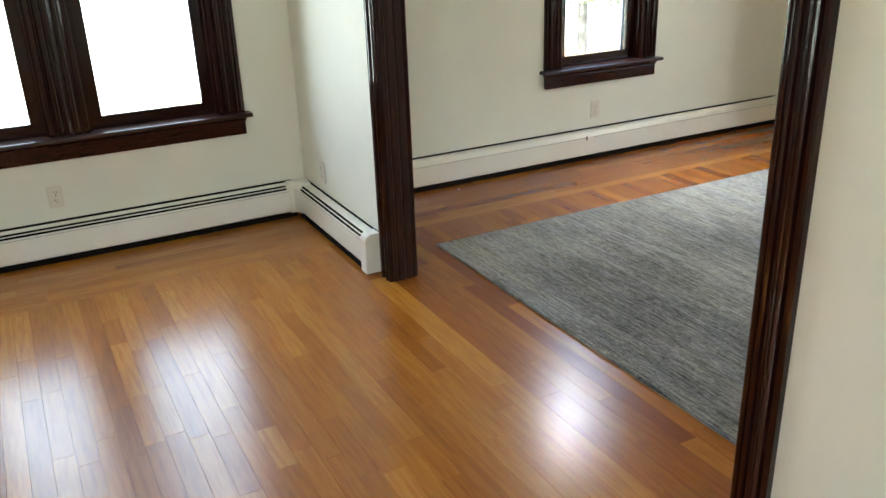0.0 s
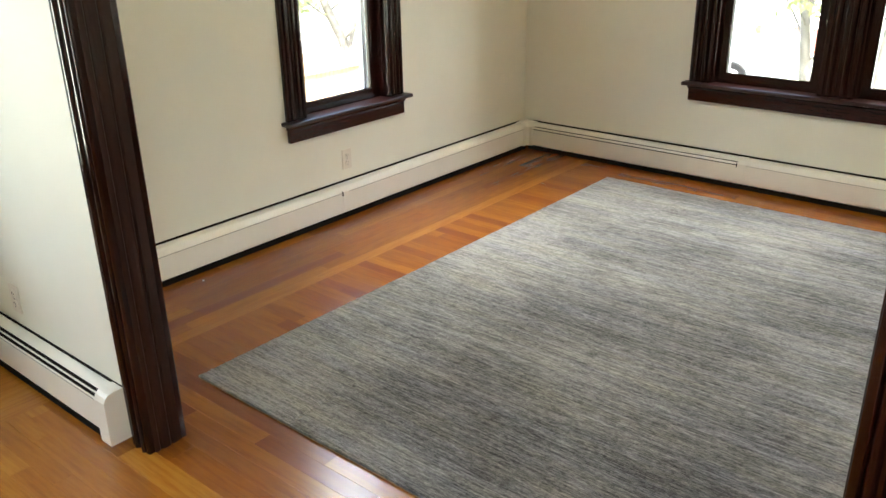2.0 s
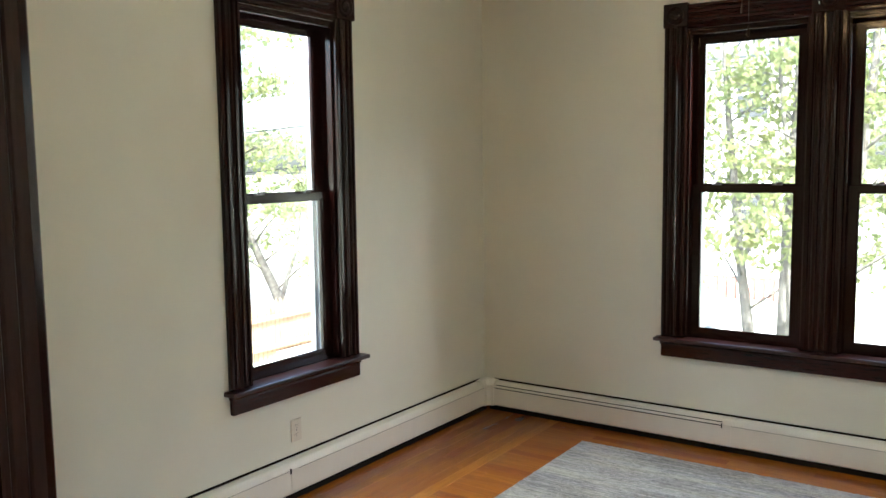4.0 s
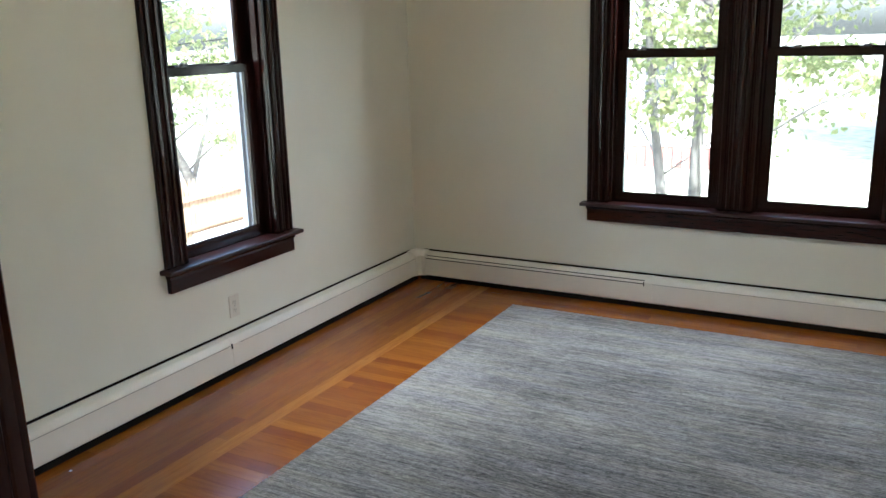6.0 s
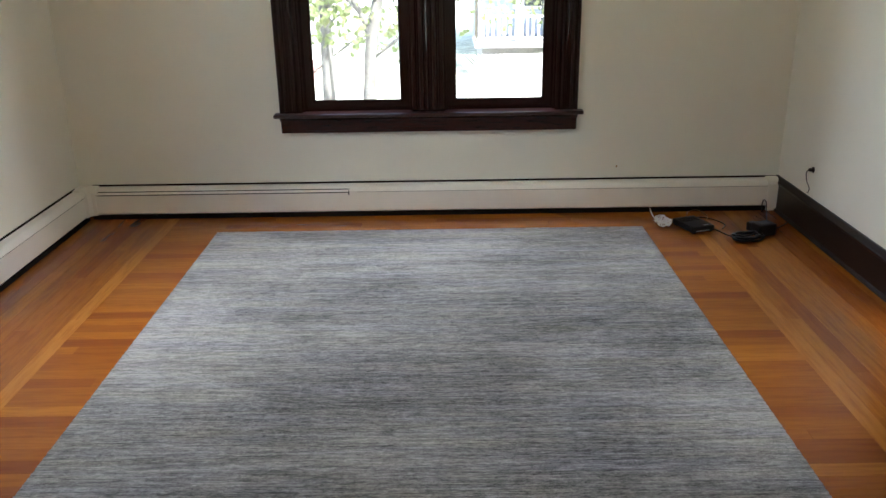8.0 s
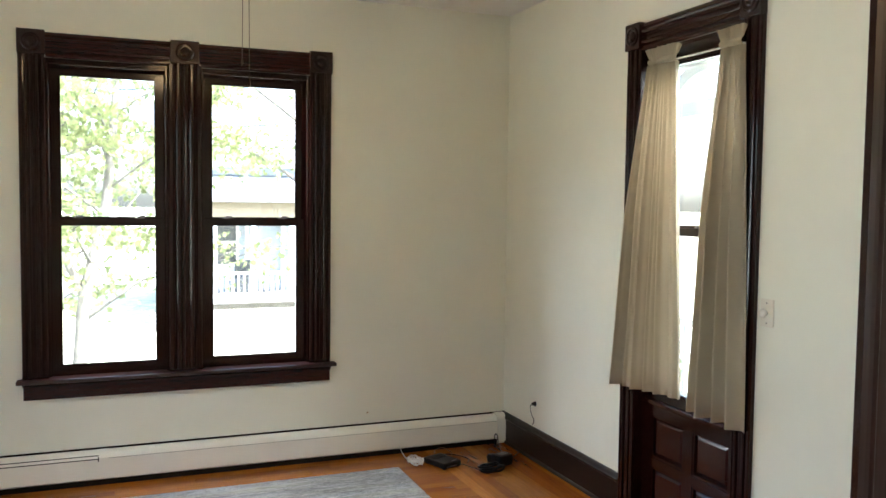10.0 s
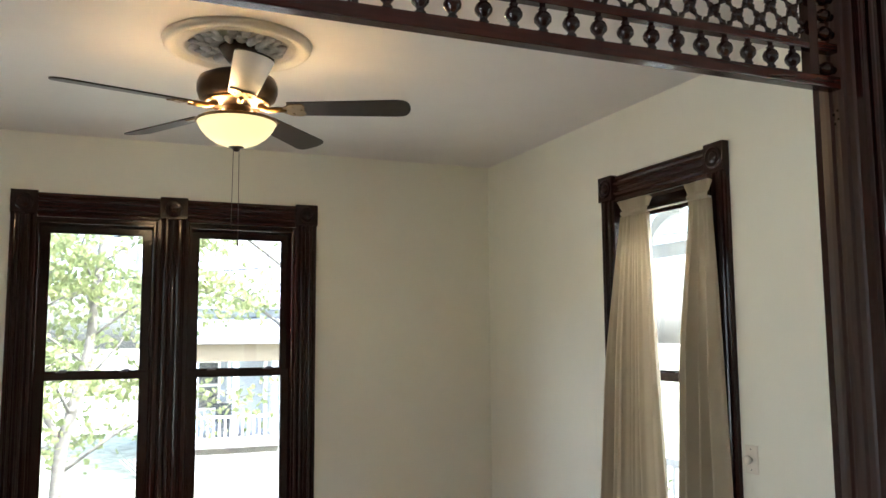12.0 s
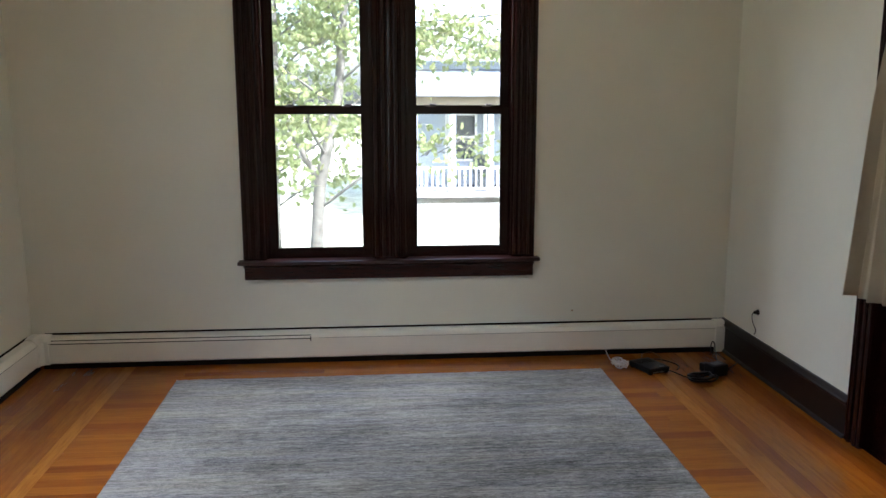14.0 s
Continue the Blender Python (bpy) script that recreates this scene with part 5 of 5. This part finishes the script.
def tree(name, x, y, h, lean, r0, crown_from, spread, leaves, size, seed, label, material=None, fork=None, line=None):
    rnd = random.Random(seed)
    t = tagged(empty(name, pose(x, y, GROUND)), label, "tree", "trees by the street")
    bm = bmesh.new()
    n = 12
    spine = []
    for i in range(n + 1):
        f = i / n
        spine.append(Vector((lean[0] * f + 0.12 * math.sin(f * 5 + seed) * f, lean[1] * f + 0.12 * math.cos(f * 4 + seed) * f, h * f - 0.05)))
    if line:
        k = len(line) - 1
        spine = [Vector(line[min(k - 1, int(i / n * k))]).lerp(Vector(line[min(k - 1, int(i / n * k)) + 1]), i / n * k - min(k - 1, int(i / n * k))) for i in range(n + 1)]
    tube(bm, smooth_path(spine, 3), [r0 * (1.25 - 1.05 * min(1, k / (3 * n))) if k > 1 else r0 * 1.5 for k in range(3 * n + 1)], 12)
    tips = []
    nb = 15
    for k in range(nb):
        f = crown_from + (0.97 - crown_from) * k / nb
        p = spine[0].lerp(spine[-1], f)
        i = min(int(f * n), n - 1)
        p = spine[i].lerp(spine[i + 1], f * n - i)
        a = k * 2.4 + rnd.uniform(-0.4, 0.4)
        ln = spread * (1.15 - 0.7 * f) * rnd.uniform(0.7, 1.1)
        q = [p, p + Vector((math.cos(a) * ln * 0.4, math.sin(a) * ln * 0.4, ln * 0.28)), p + Vector((math.cos(a + 0.2) * ln * 0.75, math.sin(a + 0.2) * ln * 0.75, ln * 0.42)), p + Vector((math.cos(a + 0.1) * ln, math.sin(a + 0.1) * ln, ln * 0.40))]
        rb = r0 * (0.30 - 0.16 * f)
        tube(bm, smooth_path(q, 4), [rb * (1 - 0.85 * j / 12) for j in range(13)], 7)
        for g in range(5):
            b0 = q[1].lerp(q[3], rnd.random())
            a2 = a + rnd.choice((-1, 1)) * rnd.uniform(0.5, 1.2)
            l2 = ln * rnd.uniform(0.25, 0.5)
            e2 = b0 + Vector((math.cos(a2) * l2, math.sin(a2) * l2, rnd.uniform(-0.1, 0.4) * l2))
            tube(bm, [b0, b0.lerp(e2, 0.5) + Vector((0, 0, 0.04)), e2], [rb * 0.35, rb * 0.22, rb * 0.08], 5)
            tips += [(b0, e2)]
        tips.append((q[1], q[3]))
    if fork:
        q = [Vector(v) for v in fork]
        tube(bm, smooth_path(q, 5), [r0 * 0.55 * (1 - 0.6 * j / (5 * (len(q) - 1))) for j in range(5 * (len(q) - 1) + 1)], 9)
        tips.append((q[-2], q[-1]))
    part("trunk", bm, M_BARK, t, "pale grey bark trunk with limbs", smooth=True)
    bm = bmesh.new()
    clumps = []
    for _ in range(leaves // 22):
        b0, e2 = tips[rnd.randrange(len(tips))]
        clumps.append(b0.lerp(e2, rnd.random() ** 0.6) + Vector((rnd.gauss(0, 0.18), rnd.gauss(0, 0.18), rnd.gauss(0, 0.12))))
    for k in range(leaves):
        q = clumps[k % len(clumps)]
        u = 0.5 + 0.5 * ((k // len(clumps)) % 3)
        leaf(bm, q + Vector((rnd.gauss(0, 0.17 * u), rnd.gauss(0, 0.17 * u), rnd.gauss(-0.02, 0.07 * u))) * (size / 0.07), size * rnd.uniform(0.6, 1.25), rnd)
    tagged(part("crown", bm, material or M_LEAF, t, "uneven crown of yellow-green leaves"), kind="stuff")
    return t


tree("tree", 1.33, 4.4, 7.8, (0, 0), 0.075, 0.30, 1.9, 4400, 0.072, 1, "slender forked maple with pale bark and yellow-green leaves",
     line=[(-0.06, 0, -0.05), (0.02, 0, 1.4), (0.12, 0, 2.7), (0.34, 0.05, 3.7), (0.43, 0.1, 4.7), (0.47, 0.1, 5.6), (0.55, 0.2, 7.6)],
     fork=[(0.12, 0, 2.66), (0.04, 0, 2.88), (-0.09, 0.02, 3.13), (-0.28, 0.05, 3.6), (-0.42, 0.1, 4.3), (-0.5, 0.15, 5.3)])
tree("tree", 0.62, 5.0, 8.4, (0, 0), 0.066, 0.30, 1.7, 3200, 0.072, 2, "maple with a bent pale trunk by the window",
     line=[(0.06, 0, -0.05), (-0.06, 0, 1.2), (-0.16, 0, 2.0), (-0.24, 0, 2.6), (-0.34, 0, 3.6), (-0.45, 0, 4.6), (-0.5, 0, 5.6), (-0.8, 0, 8.2)],
     fork=[(-0.24, 0, 2.6), (-0.12, 0.05, 2.85), (0.10, 0.1, 3.3), (0.22, 0.15, 3.9), (0.3, 0.2, 4.8)])
tree("tree", 0.86, 5.1, 8.2, (0, 0), 0.076, 0.36, 1.7, 3200, 0.072, 5, "maple with a thick straight grey trunk near the window",
     line=[(-0.03, 0, -0.05), (-0.01, 0, 1.8), (0.0, 0, 3.0), (0.05, 0, 4.0), (0.07, 0, 4.8), (0.1, 0, 8.0)])
tree("tree", 4.9, 6.6, 8.5, (-0.6, -0.2), 0.14, 0.38, 3.1, 10000, 0.075, 7, "spreading maple with long branches before the porch")
tree("tree", -12.0, 9.7, 7.5, (0, 0), 0.13, 0.24, 3.2, 6000, 0.10, 9, "leaning forked tree behind the picket fence",
     line=[(0, 0, -0.05), (0.0, -0.05, 0.5), (-0.2, -0.45, 1.5), (-0.3, -0.85, 2.5), (-0.3, -1.1, 3.8), (-0.2, -1.2, 7.3)],
     fork=[(0, 0, 0.5), (0.1, 0.22, 1.2), (0.2, 0.45, 2.0), (0.2, 0.7, 4.0)])
tree("tree", -12.0, 5.4, 9.0, (0.4, 0.2), 0.2, 0.18, 3.8, 4500, 0.12, 12, "broad tree behind the picket fence")
for i, (x, y) in enumerate(((-16, 22), (-9, 25), (-2, 24), (10, 27), (-22, 12), (-20, 2))):
    tree("tree", x, y, 9.0 + i % 3, (0.3, 0.2), 0.25, 0.15, 4.5, 3000, 0.24, 20 + i, "full green tree in the distance", M_LEAF)


def bush(x, y, r, seed, label):
    rnd = random.Random(seed)
    b = tagged(empty("bush", pose(x, y, GROUND)), label, "bush")
    bm = bmesh.new()
    for k in range(7):
        a = k * 0.9
        tube(bm, [(0, 0, -0.03), (math.cos(a) * r * 0.4, math.sin(a) * r * 0.4, r * 0.7), (math.cos(a) * r * 0.8, math.sin(a) * r * 0.8, r * 1.2)], [0.03, 0.02, 0.008], 6)
    part("stems", bm, M_BARK, b)
    bm = bmesh.new()
    for _ in range(1300):
        v = Vector((rnd.gauss(0, 1), rnd.gauss(0, 1), rnd.gauss(0, 1))).normalized() * r * rnd.uniform(0.5, 1.0) * (1 + 0.25 * noise.noise((rnd.random() * 3, x, y)))
        v.z = abs(v.z * 1.15) + 0.05
        leaf(bm, v, 0.10 * rnd.uniform(0.7, 1.3), rnd)
    tagged(part("foliage", bm, M_LEAF2, b, "dense small leaves"), kind="stuff")


bush(10.0, 4.9, 1.5, 1, "leafy green bush beyond the porch")
bush(8.6, 5.9, 1.1, 2, "leafy green bush beyond the porch")
bush(7.6, 3.4, 0.8, 4, "low green bush beside the porch")


def fence():
    f = tagged(empty("picket_fence", pose(-9.0, -3.0, GROUND)), "pale cedar fence with pointed pickets", "fence")
    first = None
    n = 170
    for i in range(n):
        y = i * 0.115
        if first is None:
            bm = bmesh.new()
            prism(bm, [(-0.047, 0), (0.047, 0), (0.047, 1.05), (0.0, 1.19), (-0.047, 1.05)], lambda p, e: ((-0.01, 0.01)[e], p[0], p[1]))
            first = part("picket", bm, M_FENCE, f)
            o = first
        else:
            o = first.copy()
            scene.collection.objects.link(o)
        o.location = (0, y, 0)
        o.scale = (1, 1, 1.0 + 0.03 * math.sin(i * 12.9))
    for z in (0.2, 0.78):
        part("rail", bm_box(0.0105, 0.075, -0.05, n * 0.115, z, z + 0.09, bev=0.006), M_FENCE, f)
    for i in range(7):
        part("post", bm_box(-0.11, -0.012, i * 2.4, i * 2.4 + 0.1, -0.1, 1.0), M_FENCE, f)


fence()


def far_house(x, y, w, d, label, siding, porch=True, top=6.8):
    h = tagged(empty("neighbour_house", pose(x, y, GROUND)), label, "house")
    part("wall", bm_box(0, w, 0, d, 0, top), siding, h)
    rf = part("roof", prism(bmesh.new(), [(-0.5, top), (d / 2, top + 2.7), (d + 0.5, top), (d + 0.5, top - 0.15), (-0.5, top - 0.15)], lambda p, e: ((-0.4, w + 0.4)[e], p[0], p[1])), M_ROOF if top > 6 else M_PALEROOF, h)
    part("foundation", bm_box(-0.02, w + 0.02, -0.02, d, -0.1, 0.7), M_PAVE, h)
    # clapboard shadow lines
    bm = bmesh.new()
    z = 0.85
    while z < top - 0.2:
        prism(bm, [(0, z), (-0.018, z), (0, z + 0.10)], lambda p, e: ((0, w)[e], p[0] - 0.001, p[1]))
        z += 0.115
    part("clapboard", bm, siding, h)
    for zz in ((1.7, 4.9) if top > 6 else (1.7,)):
        for k in range(3):
            u = w * (k + 0.5) / 3 - 0.5
            win = part("window", bm_box(u, u + 1.0, -0.06, -0.02, zz, zz + 1.5), M_WHITE, h)
            part("pane", bm_box(u + 0.08, u + 0.92, -0.075, -0.061, zz + 0.08, zz + 0.71), M_DARKWIN, win)
            part("pane", bm_box(u + 0.08, u + 0.92, -0.075, -0.061, zz + 0.79, zz + 1.42), M_DARKWIN, win)
    if porch:
        pd = 2.0
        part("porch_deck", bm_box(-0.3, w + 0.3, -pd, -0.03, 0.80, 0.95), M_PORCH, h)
        part("porch_beam", bm_box(-0.3, w + 0.3, -pd, -pd + 0.18, 3.20, 3.75), M_BEIGE, h)
        part("porch_roof", prism(bmesh.new(), [(-pd - 0.3, 3.80), (-0.03, 4.5), (-0.03, 4.38), (-pd - 0.3, 3.68)], lambda p, e: ((-0.6, w + 0.6)[e], p[0], p[1] + 0.02)), M_ROOF, h)
        for k in range(9):
            u = -0.2 + (w + 0.3) * k / 8
            po = part("porch_post", bm_box(u, u + 0.16, -pd + 0.02, -pd + 0.18, 0.95, 3.2, bev=0.01), M_SIDING, h)
            part("post_base", bm_box(u - 0.03, u + 0.19, -pd - 0.01, -pd + 0.21, 0.95, 1.07), M_WHITE, po)
            part("inner_post", bm_box(u + 0.1, u + 0.2, -0.25, -0.12, 0.95, 3.2), M_WHITE, h)
        part("corner_column", bm_box(-0.28, -0.08, -pd + 0.2, -pd + 0.4, 0.95, 3.2), M_BEIGE, h)
        r = part("porch_rail", bm_box(-0.2, w + 0.2, -pd + 0.07, -pd + 0.13, 1.62, 1.68), M_WHITE, h)
        part("bottom_rail", bm_box(-0.2, w + 0.2, -pd + 0.07, -pd + 0.13, 1.02, 1.07), M_WHITE, r)
        f0 = None
        k = 0
        u = -0.1
        while u < w + 0.2:
            if f0 is None:
                f0 = part("baluster", bm_box(-0.02, 0.02, -0.02, 0.02, 0, 0.55), M_WHITE, r)
                o = f0
            else:
                o = f0.copy()
                scene.collection.objects.link(o)
            o.location = (u, -pd + 0.10, 1.07)
            u += 0.16
        bm = bmesh.new()
        u = -0.3
        while u < w + 0.3:
            for sgn in (1, -1):
                prism(bm, [(-0.015, 0.0), (0.015, 0.0), (0.015 + 0.62 * sgn, 0.62), (-0.015 + 0.62 * sgn, 0.62)], lambda p, e: (u + p[0], -pd + 0.05 + (0.0, 0.01)[e] + 0.012 * sgn, p[1]))
            u += 0.12
        tagged(part("deck_lattice", bm, M_WHITE, h), kind="stuff")
        part("porch_chair", box(box(bm_box(w * 0.2, w * 0.2 + 0.5, -1.2, -0.7, 1.35, 1.42), w * 0.2, w * 0.2 + 0.5, -0.75, -0.7, 1.42, 1.95), w * 0.2 + 0.02, w * 0.2 + 0.48, -1.15, -0.75, 0.96, 1.35), M_DARKWIN, h)
    return h


far_house(3.4, 21.0, 8.5, 8.0, "pale blue house with a white railed front porch", M_SIDING, top=4.9)
far_house(-9.5, 19.5, 7.5, 8.0, "white two storey house across the street", M_WHITE, False)
far_house(-22.0, -4.0, 8.0, 7.0, "white neighbouring house behind the trees", M_WHITE, False)


def low_wall():
    """Low red wall with a row of white posts across the street."""
    f = tagged(empty("garden_wall", pose(-5.6, 18.4, GROUND)), "low red painted wall with white posts across the street", "wall")
    part("wall", bm_box(0, 4.4, 0, 0.2, -0.05, 0.62), M_RED, f)
    part("coping", bm_box(-0.03, 4.43, -0.04, 0.24, 0.621, 0.70, bev=0.01), M_WHITE, f)
    for k in range(17):
        part("post", bm_box(0.1 + k * 0.25, 0.15 + k * 0.25, -0.09, -0.012, -0.05, 0.62), M_WHITE, f)


low_wall()


def car(x, y, rz, label):
    c = tagged(empty("car", pose(x, y, GROUND + 0.02, 0, 0, rz)), label, "car")
    bm = prism(bmesh.new(), [(-2.2, 0.3), (-2.25, 0.75), (-1.9, 0.92), (-1.2, 0.98), (1.15, 0.98), (2.1, 0.82), (2.25, 0.6), (2.2, 0.3)], lambda p, e: (p[0], (-0.85, 0.85)[e], p[1]))
    part("body", bm, M_CAR, c)
    bm = prism(bmesh.new(), [(-1.3, 0.985), (-0.85, 1.42), (0.45, 1.45), (1.15, 0.985)], lambda p, e: (p[0], (-0.72, 0.72)[e], p[1]))
    part("cabin", bm, M_DARKWIN, c, "dark car windows")
    for u in (-1.4, 1.4):
        for v in (-0.80, 0.80):
            wh = part("wheel", lathe(bmesh.new(), [(0.31, -0.1), (0.33, -0.06), (0.33, 0.06), (0.31, 0.1)], pose(u, v, 0.33, 90), 20), M_DKPLAS, c)
            part("rim", lathe(bmesh.new(), [(0.19, -0.112), (0.19, 0.112)], pose(u, v, 0.33, 90), 14), M_STORM, wh)


car(-4.5, 13.0, 0, "grey parked car at the far side of the street")


def own_porch():
    p = tagged(empty("side_porch", pose(W + 0.16, -6.0, 0)), "white side porch with posts and curved brackets", "porch")
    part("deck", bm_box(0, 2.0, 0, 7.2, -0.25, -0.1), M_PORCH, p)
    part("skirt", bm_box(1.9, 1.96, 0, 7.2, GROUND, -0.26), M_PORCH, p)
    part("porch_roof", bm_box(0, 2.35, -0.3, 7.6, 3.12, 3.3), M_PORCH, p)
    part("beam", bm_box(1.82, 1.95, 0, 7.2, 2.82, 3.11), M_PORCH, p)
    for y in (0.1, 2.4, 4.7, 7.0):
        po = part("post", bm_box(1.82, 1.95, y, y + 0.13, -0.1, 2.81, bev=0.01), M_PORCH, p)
        for sgn in (-1, 1):
            yy = y + 0.065
            pts = []
            for k in range(10):
                a = math.pi / 2 * k / 9
                pts.append((yy + sgn * (0.068 + 0.55 * (1 - math.cos(a))), 2.18 + 0.58 * math.sin(a)))
            outl = pts + [(pts[-1][0], 2.805)] + [(q[0], min(2.805, q[1] + 0.13)) for q in reversed(pts[:-1])]
            part("bracket", prism(bmesh.new(), outl, lambda q, e: ((1.86, 1.91)[e], q[0], q[1])), M_PORCH, po)
    part("frieze_rail", bm_box(1.87, 1.90, 0.24, 6.99, 2.40, 2.52), M_PORCH, p)
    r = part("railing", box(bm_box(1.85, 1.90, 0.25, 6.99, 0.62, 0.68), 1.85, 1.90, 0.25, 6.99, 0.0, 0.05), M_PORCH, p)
    f0 = None
    y = 0.35
    while y < 6.95:
        if f0 is None:
            f0 = part("baluster", bm_box(-0.018, 0.018, -0.018, 0.018, 0, 0.57), M_PORCH, r)
            o = f0
        else:
            o = f0.copy()
            scene.collection.objects.link(o)
        o.location = (1.875, y, 0.05)
        y += 0.14


own_porch()

wires = tagged(empty("overhead_wires", pose(0, 0, 0)), "thin black overhead wires along the street", "wires")
for z0, k in ((3.21, 0.075), (2.51, 0.094)):
    pts = [(-14 + 30 * i / 20, 8.7, z0 + k * (-14 + 30 * i / 20) + 0.25 * (((i - 10) / 10) ** 2 - 0.1)) for i in range(21)]
    part("wire", tube(bmesh.new(), pts, 0.012, 6), M_DKPLAS, wires)
for x in (-14, 16):
    part("pole", tube(bmesh.new(), [(x, 8.7, GROUND - 0.1), (x, 8.7, 6.5)], [0.14, 0.10], 10), M_BARK, wires)

# ---- floor strips ----
BW = 0.068
LENS = [0.24, 0.34, 0.46, 0.60, 0.80, 1.1]
LONG = [0.60, 0.80, 1.1, 1.4, 1.7]
plank_mesh = {}


def plank_bm(bm, x0, x1, y0, y1):
    g, b = 0.00035, 0.00012
    lo = [bm.verts.new((x, y, -0.010)) for x, y in ((x0 + g, y0 + g), (x1 - g, y0 + g), (x1 - g, y1 - g), (x0 + g, y1 - g))]
    mi = [bm.verts.new((x, y, -b)) for x, y in ((x0 + g, y0 + g), (x1 - g, y0 + g), (x1 - g, y1 - g), (x0 + g, y1 - g))]
    hi = [bm.verts.new((x, y, 0.0)) for x, y in ((x0 + g + b, y0 + g + b), (x1 - g - b, y0 + g + b), (x1 - g - b, y1 - g - b), (x0 + g + b, y1 - g - b))]
    for a, c in ((lo, mi), (mi, hi)):
        for i in range(4):
            bm.faces.new((a[i], a[(i + 1) % 4], c[(i + 1) % 4], c[i]))
    bm.faces.new(hi)


def shared(length, along, honey):
    k = (length, along, honey)
    if k not in plank_mesh:
        bm = bmesh.new()
        plank_bm(bm, 0, length if along == "x" else BW, 0, BW if along == "x" else length)
        me = bpy.data.meshes.new("plank")
        bm.to_mesh(me)
        bm.free()
        me.materials.append((M_HONEY_X if honey else M_PLANK_X) if along == "x" else (M_HONEY_Y if honey else M_PLANK_Y))
        plank_mesh[k] = me
    return plank_mesh[k]


rest_x, rest_y, pale_y, honey_x, honey_y = (bmesh.new() for _ in range(5))
placed = [0]


def near(x, y):
    return 0.6 < x < 4.0 and -5.25 < y < -3.45


def lay(x0, x1, y0, y1, along, seed, into=None):
    rnd = random.Random(seed)
    a0, a1, c0, c1 = (x0, x1, y0, y1) if along == "x" else (y0, y1, x0, x1)
    n = round((c1 - c0) / BW)
    for i in range(n):
        c = c0 + i * BW
        ce = c1 if i == n - 1 else c + BW
        a = a0 - rnd.uniform(0, 0.6 if y0 < PY1 else 1.2)
        while a < a1 - 1e-6:
            L_ = rnd.choice(LENS if y0 < PY1 else LONG)
            s, e = max(a, a0), min(a + L_, a1)
            a += L_
            if e - s < 0.03:
                continue
            if a1 - e < 0.06:
                e = a1
                a = a1
            whole = abs(e - s - L_) < 1e-6 and abs(ce - c - BW) < 1e-6
            px, py = (s, c) if along == "x" else (c, s)
            if RX0 + 0.1 < px and (px + (e - s if along == "x" else BW)) < RX1 - 0.1 and RY0 + 0.1 < py and py + (BW if along == "x" else e - s) < RY1 - 0.1:
                continue
            if into is not None:
                plank_bm(into, *((s, e, c, ce) if along == "x" else (c, ce, s, e)))
                continue
            if whole and near(px, py) and placed[0] < 300:
                o = new("plank", shared(L_, along, y0 < PY0 - 0.01))
                o.parent = floor_ob
                o.location = (px, py, 0)
                placed[0] += 1
            elif along == "x":
                plank_bm(honey_x if y0 < PY0 - 0.01 else rest_x, s, e, c, ce)
            else:
                plank_bm(honey_y if y0 < PY0 - 0.01 else rest_y, c, ce, s, e)


BR = 8 * BW
RB = W - 8 * BW
lay(BR + BW, RB - BW, PY1, 0, "x", 1)
lay(0, BR, PY1, 0, "y", 2)
lay(BR, BR + BW, PY1, 0, "y", 21, pale_y)
lay(RB - BW, RB, PY1, 0, "y", 22, pale_y)
lay(RB, W, PY1, 0, "y", 3)
lay(OX0 - 0.02, OX1 + 0.02, PY0, PY1, "x", 4)
lay(BR + BW, AX1, -7.0, PY0, "x", 5)
lay(0, BR, -7.0, PY0, "y", 6)
lay(BR, BR + BW, -7.0, PY0, "y", 23, pale_y)
part("planks", rest_x, M_PLANK_X, floor_ob)["kind"] = "stuff"
part("planks", rest_y, M_PLANK_Y, floor_ob)["kind"] = "stuff"
part("planks", honey_x, M_HONEY_X, floor_ob)["kind"] = "stuff"
part("planks", honey_y, M_HONEY_Y, floor_ob)["kind"] = "stuff"
part("pale_planks", pale_y, M_PLANK_PALE, floor_ob)["kind"] = "stuff"
tagged(part("back_floor", bm_box(0, AX1, AY0, -7.0, -0.010, 0.0), M_HONEY_X), "plain wood floor behind", "floor", kind="structure")
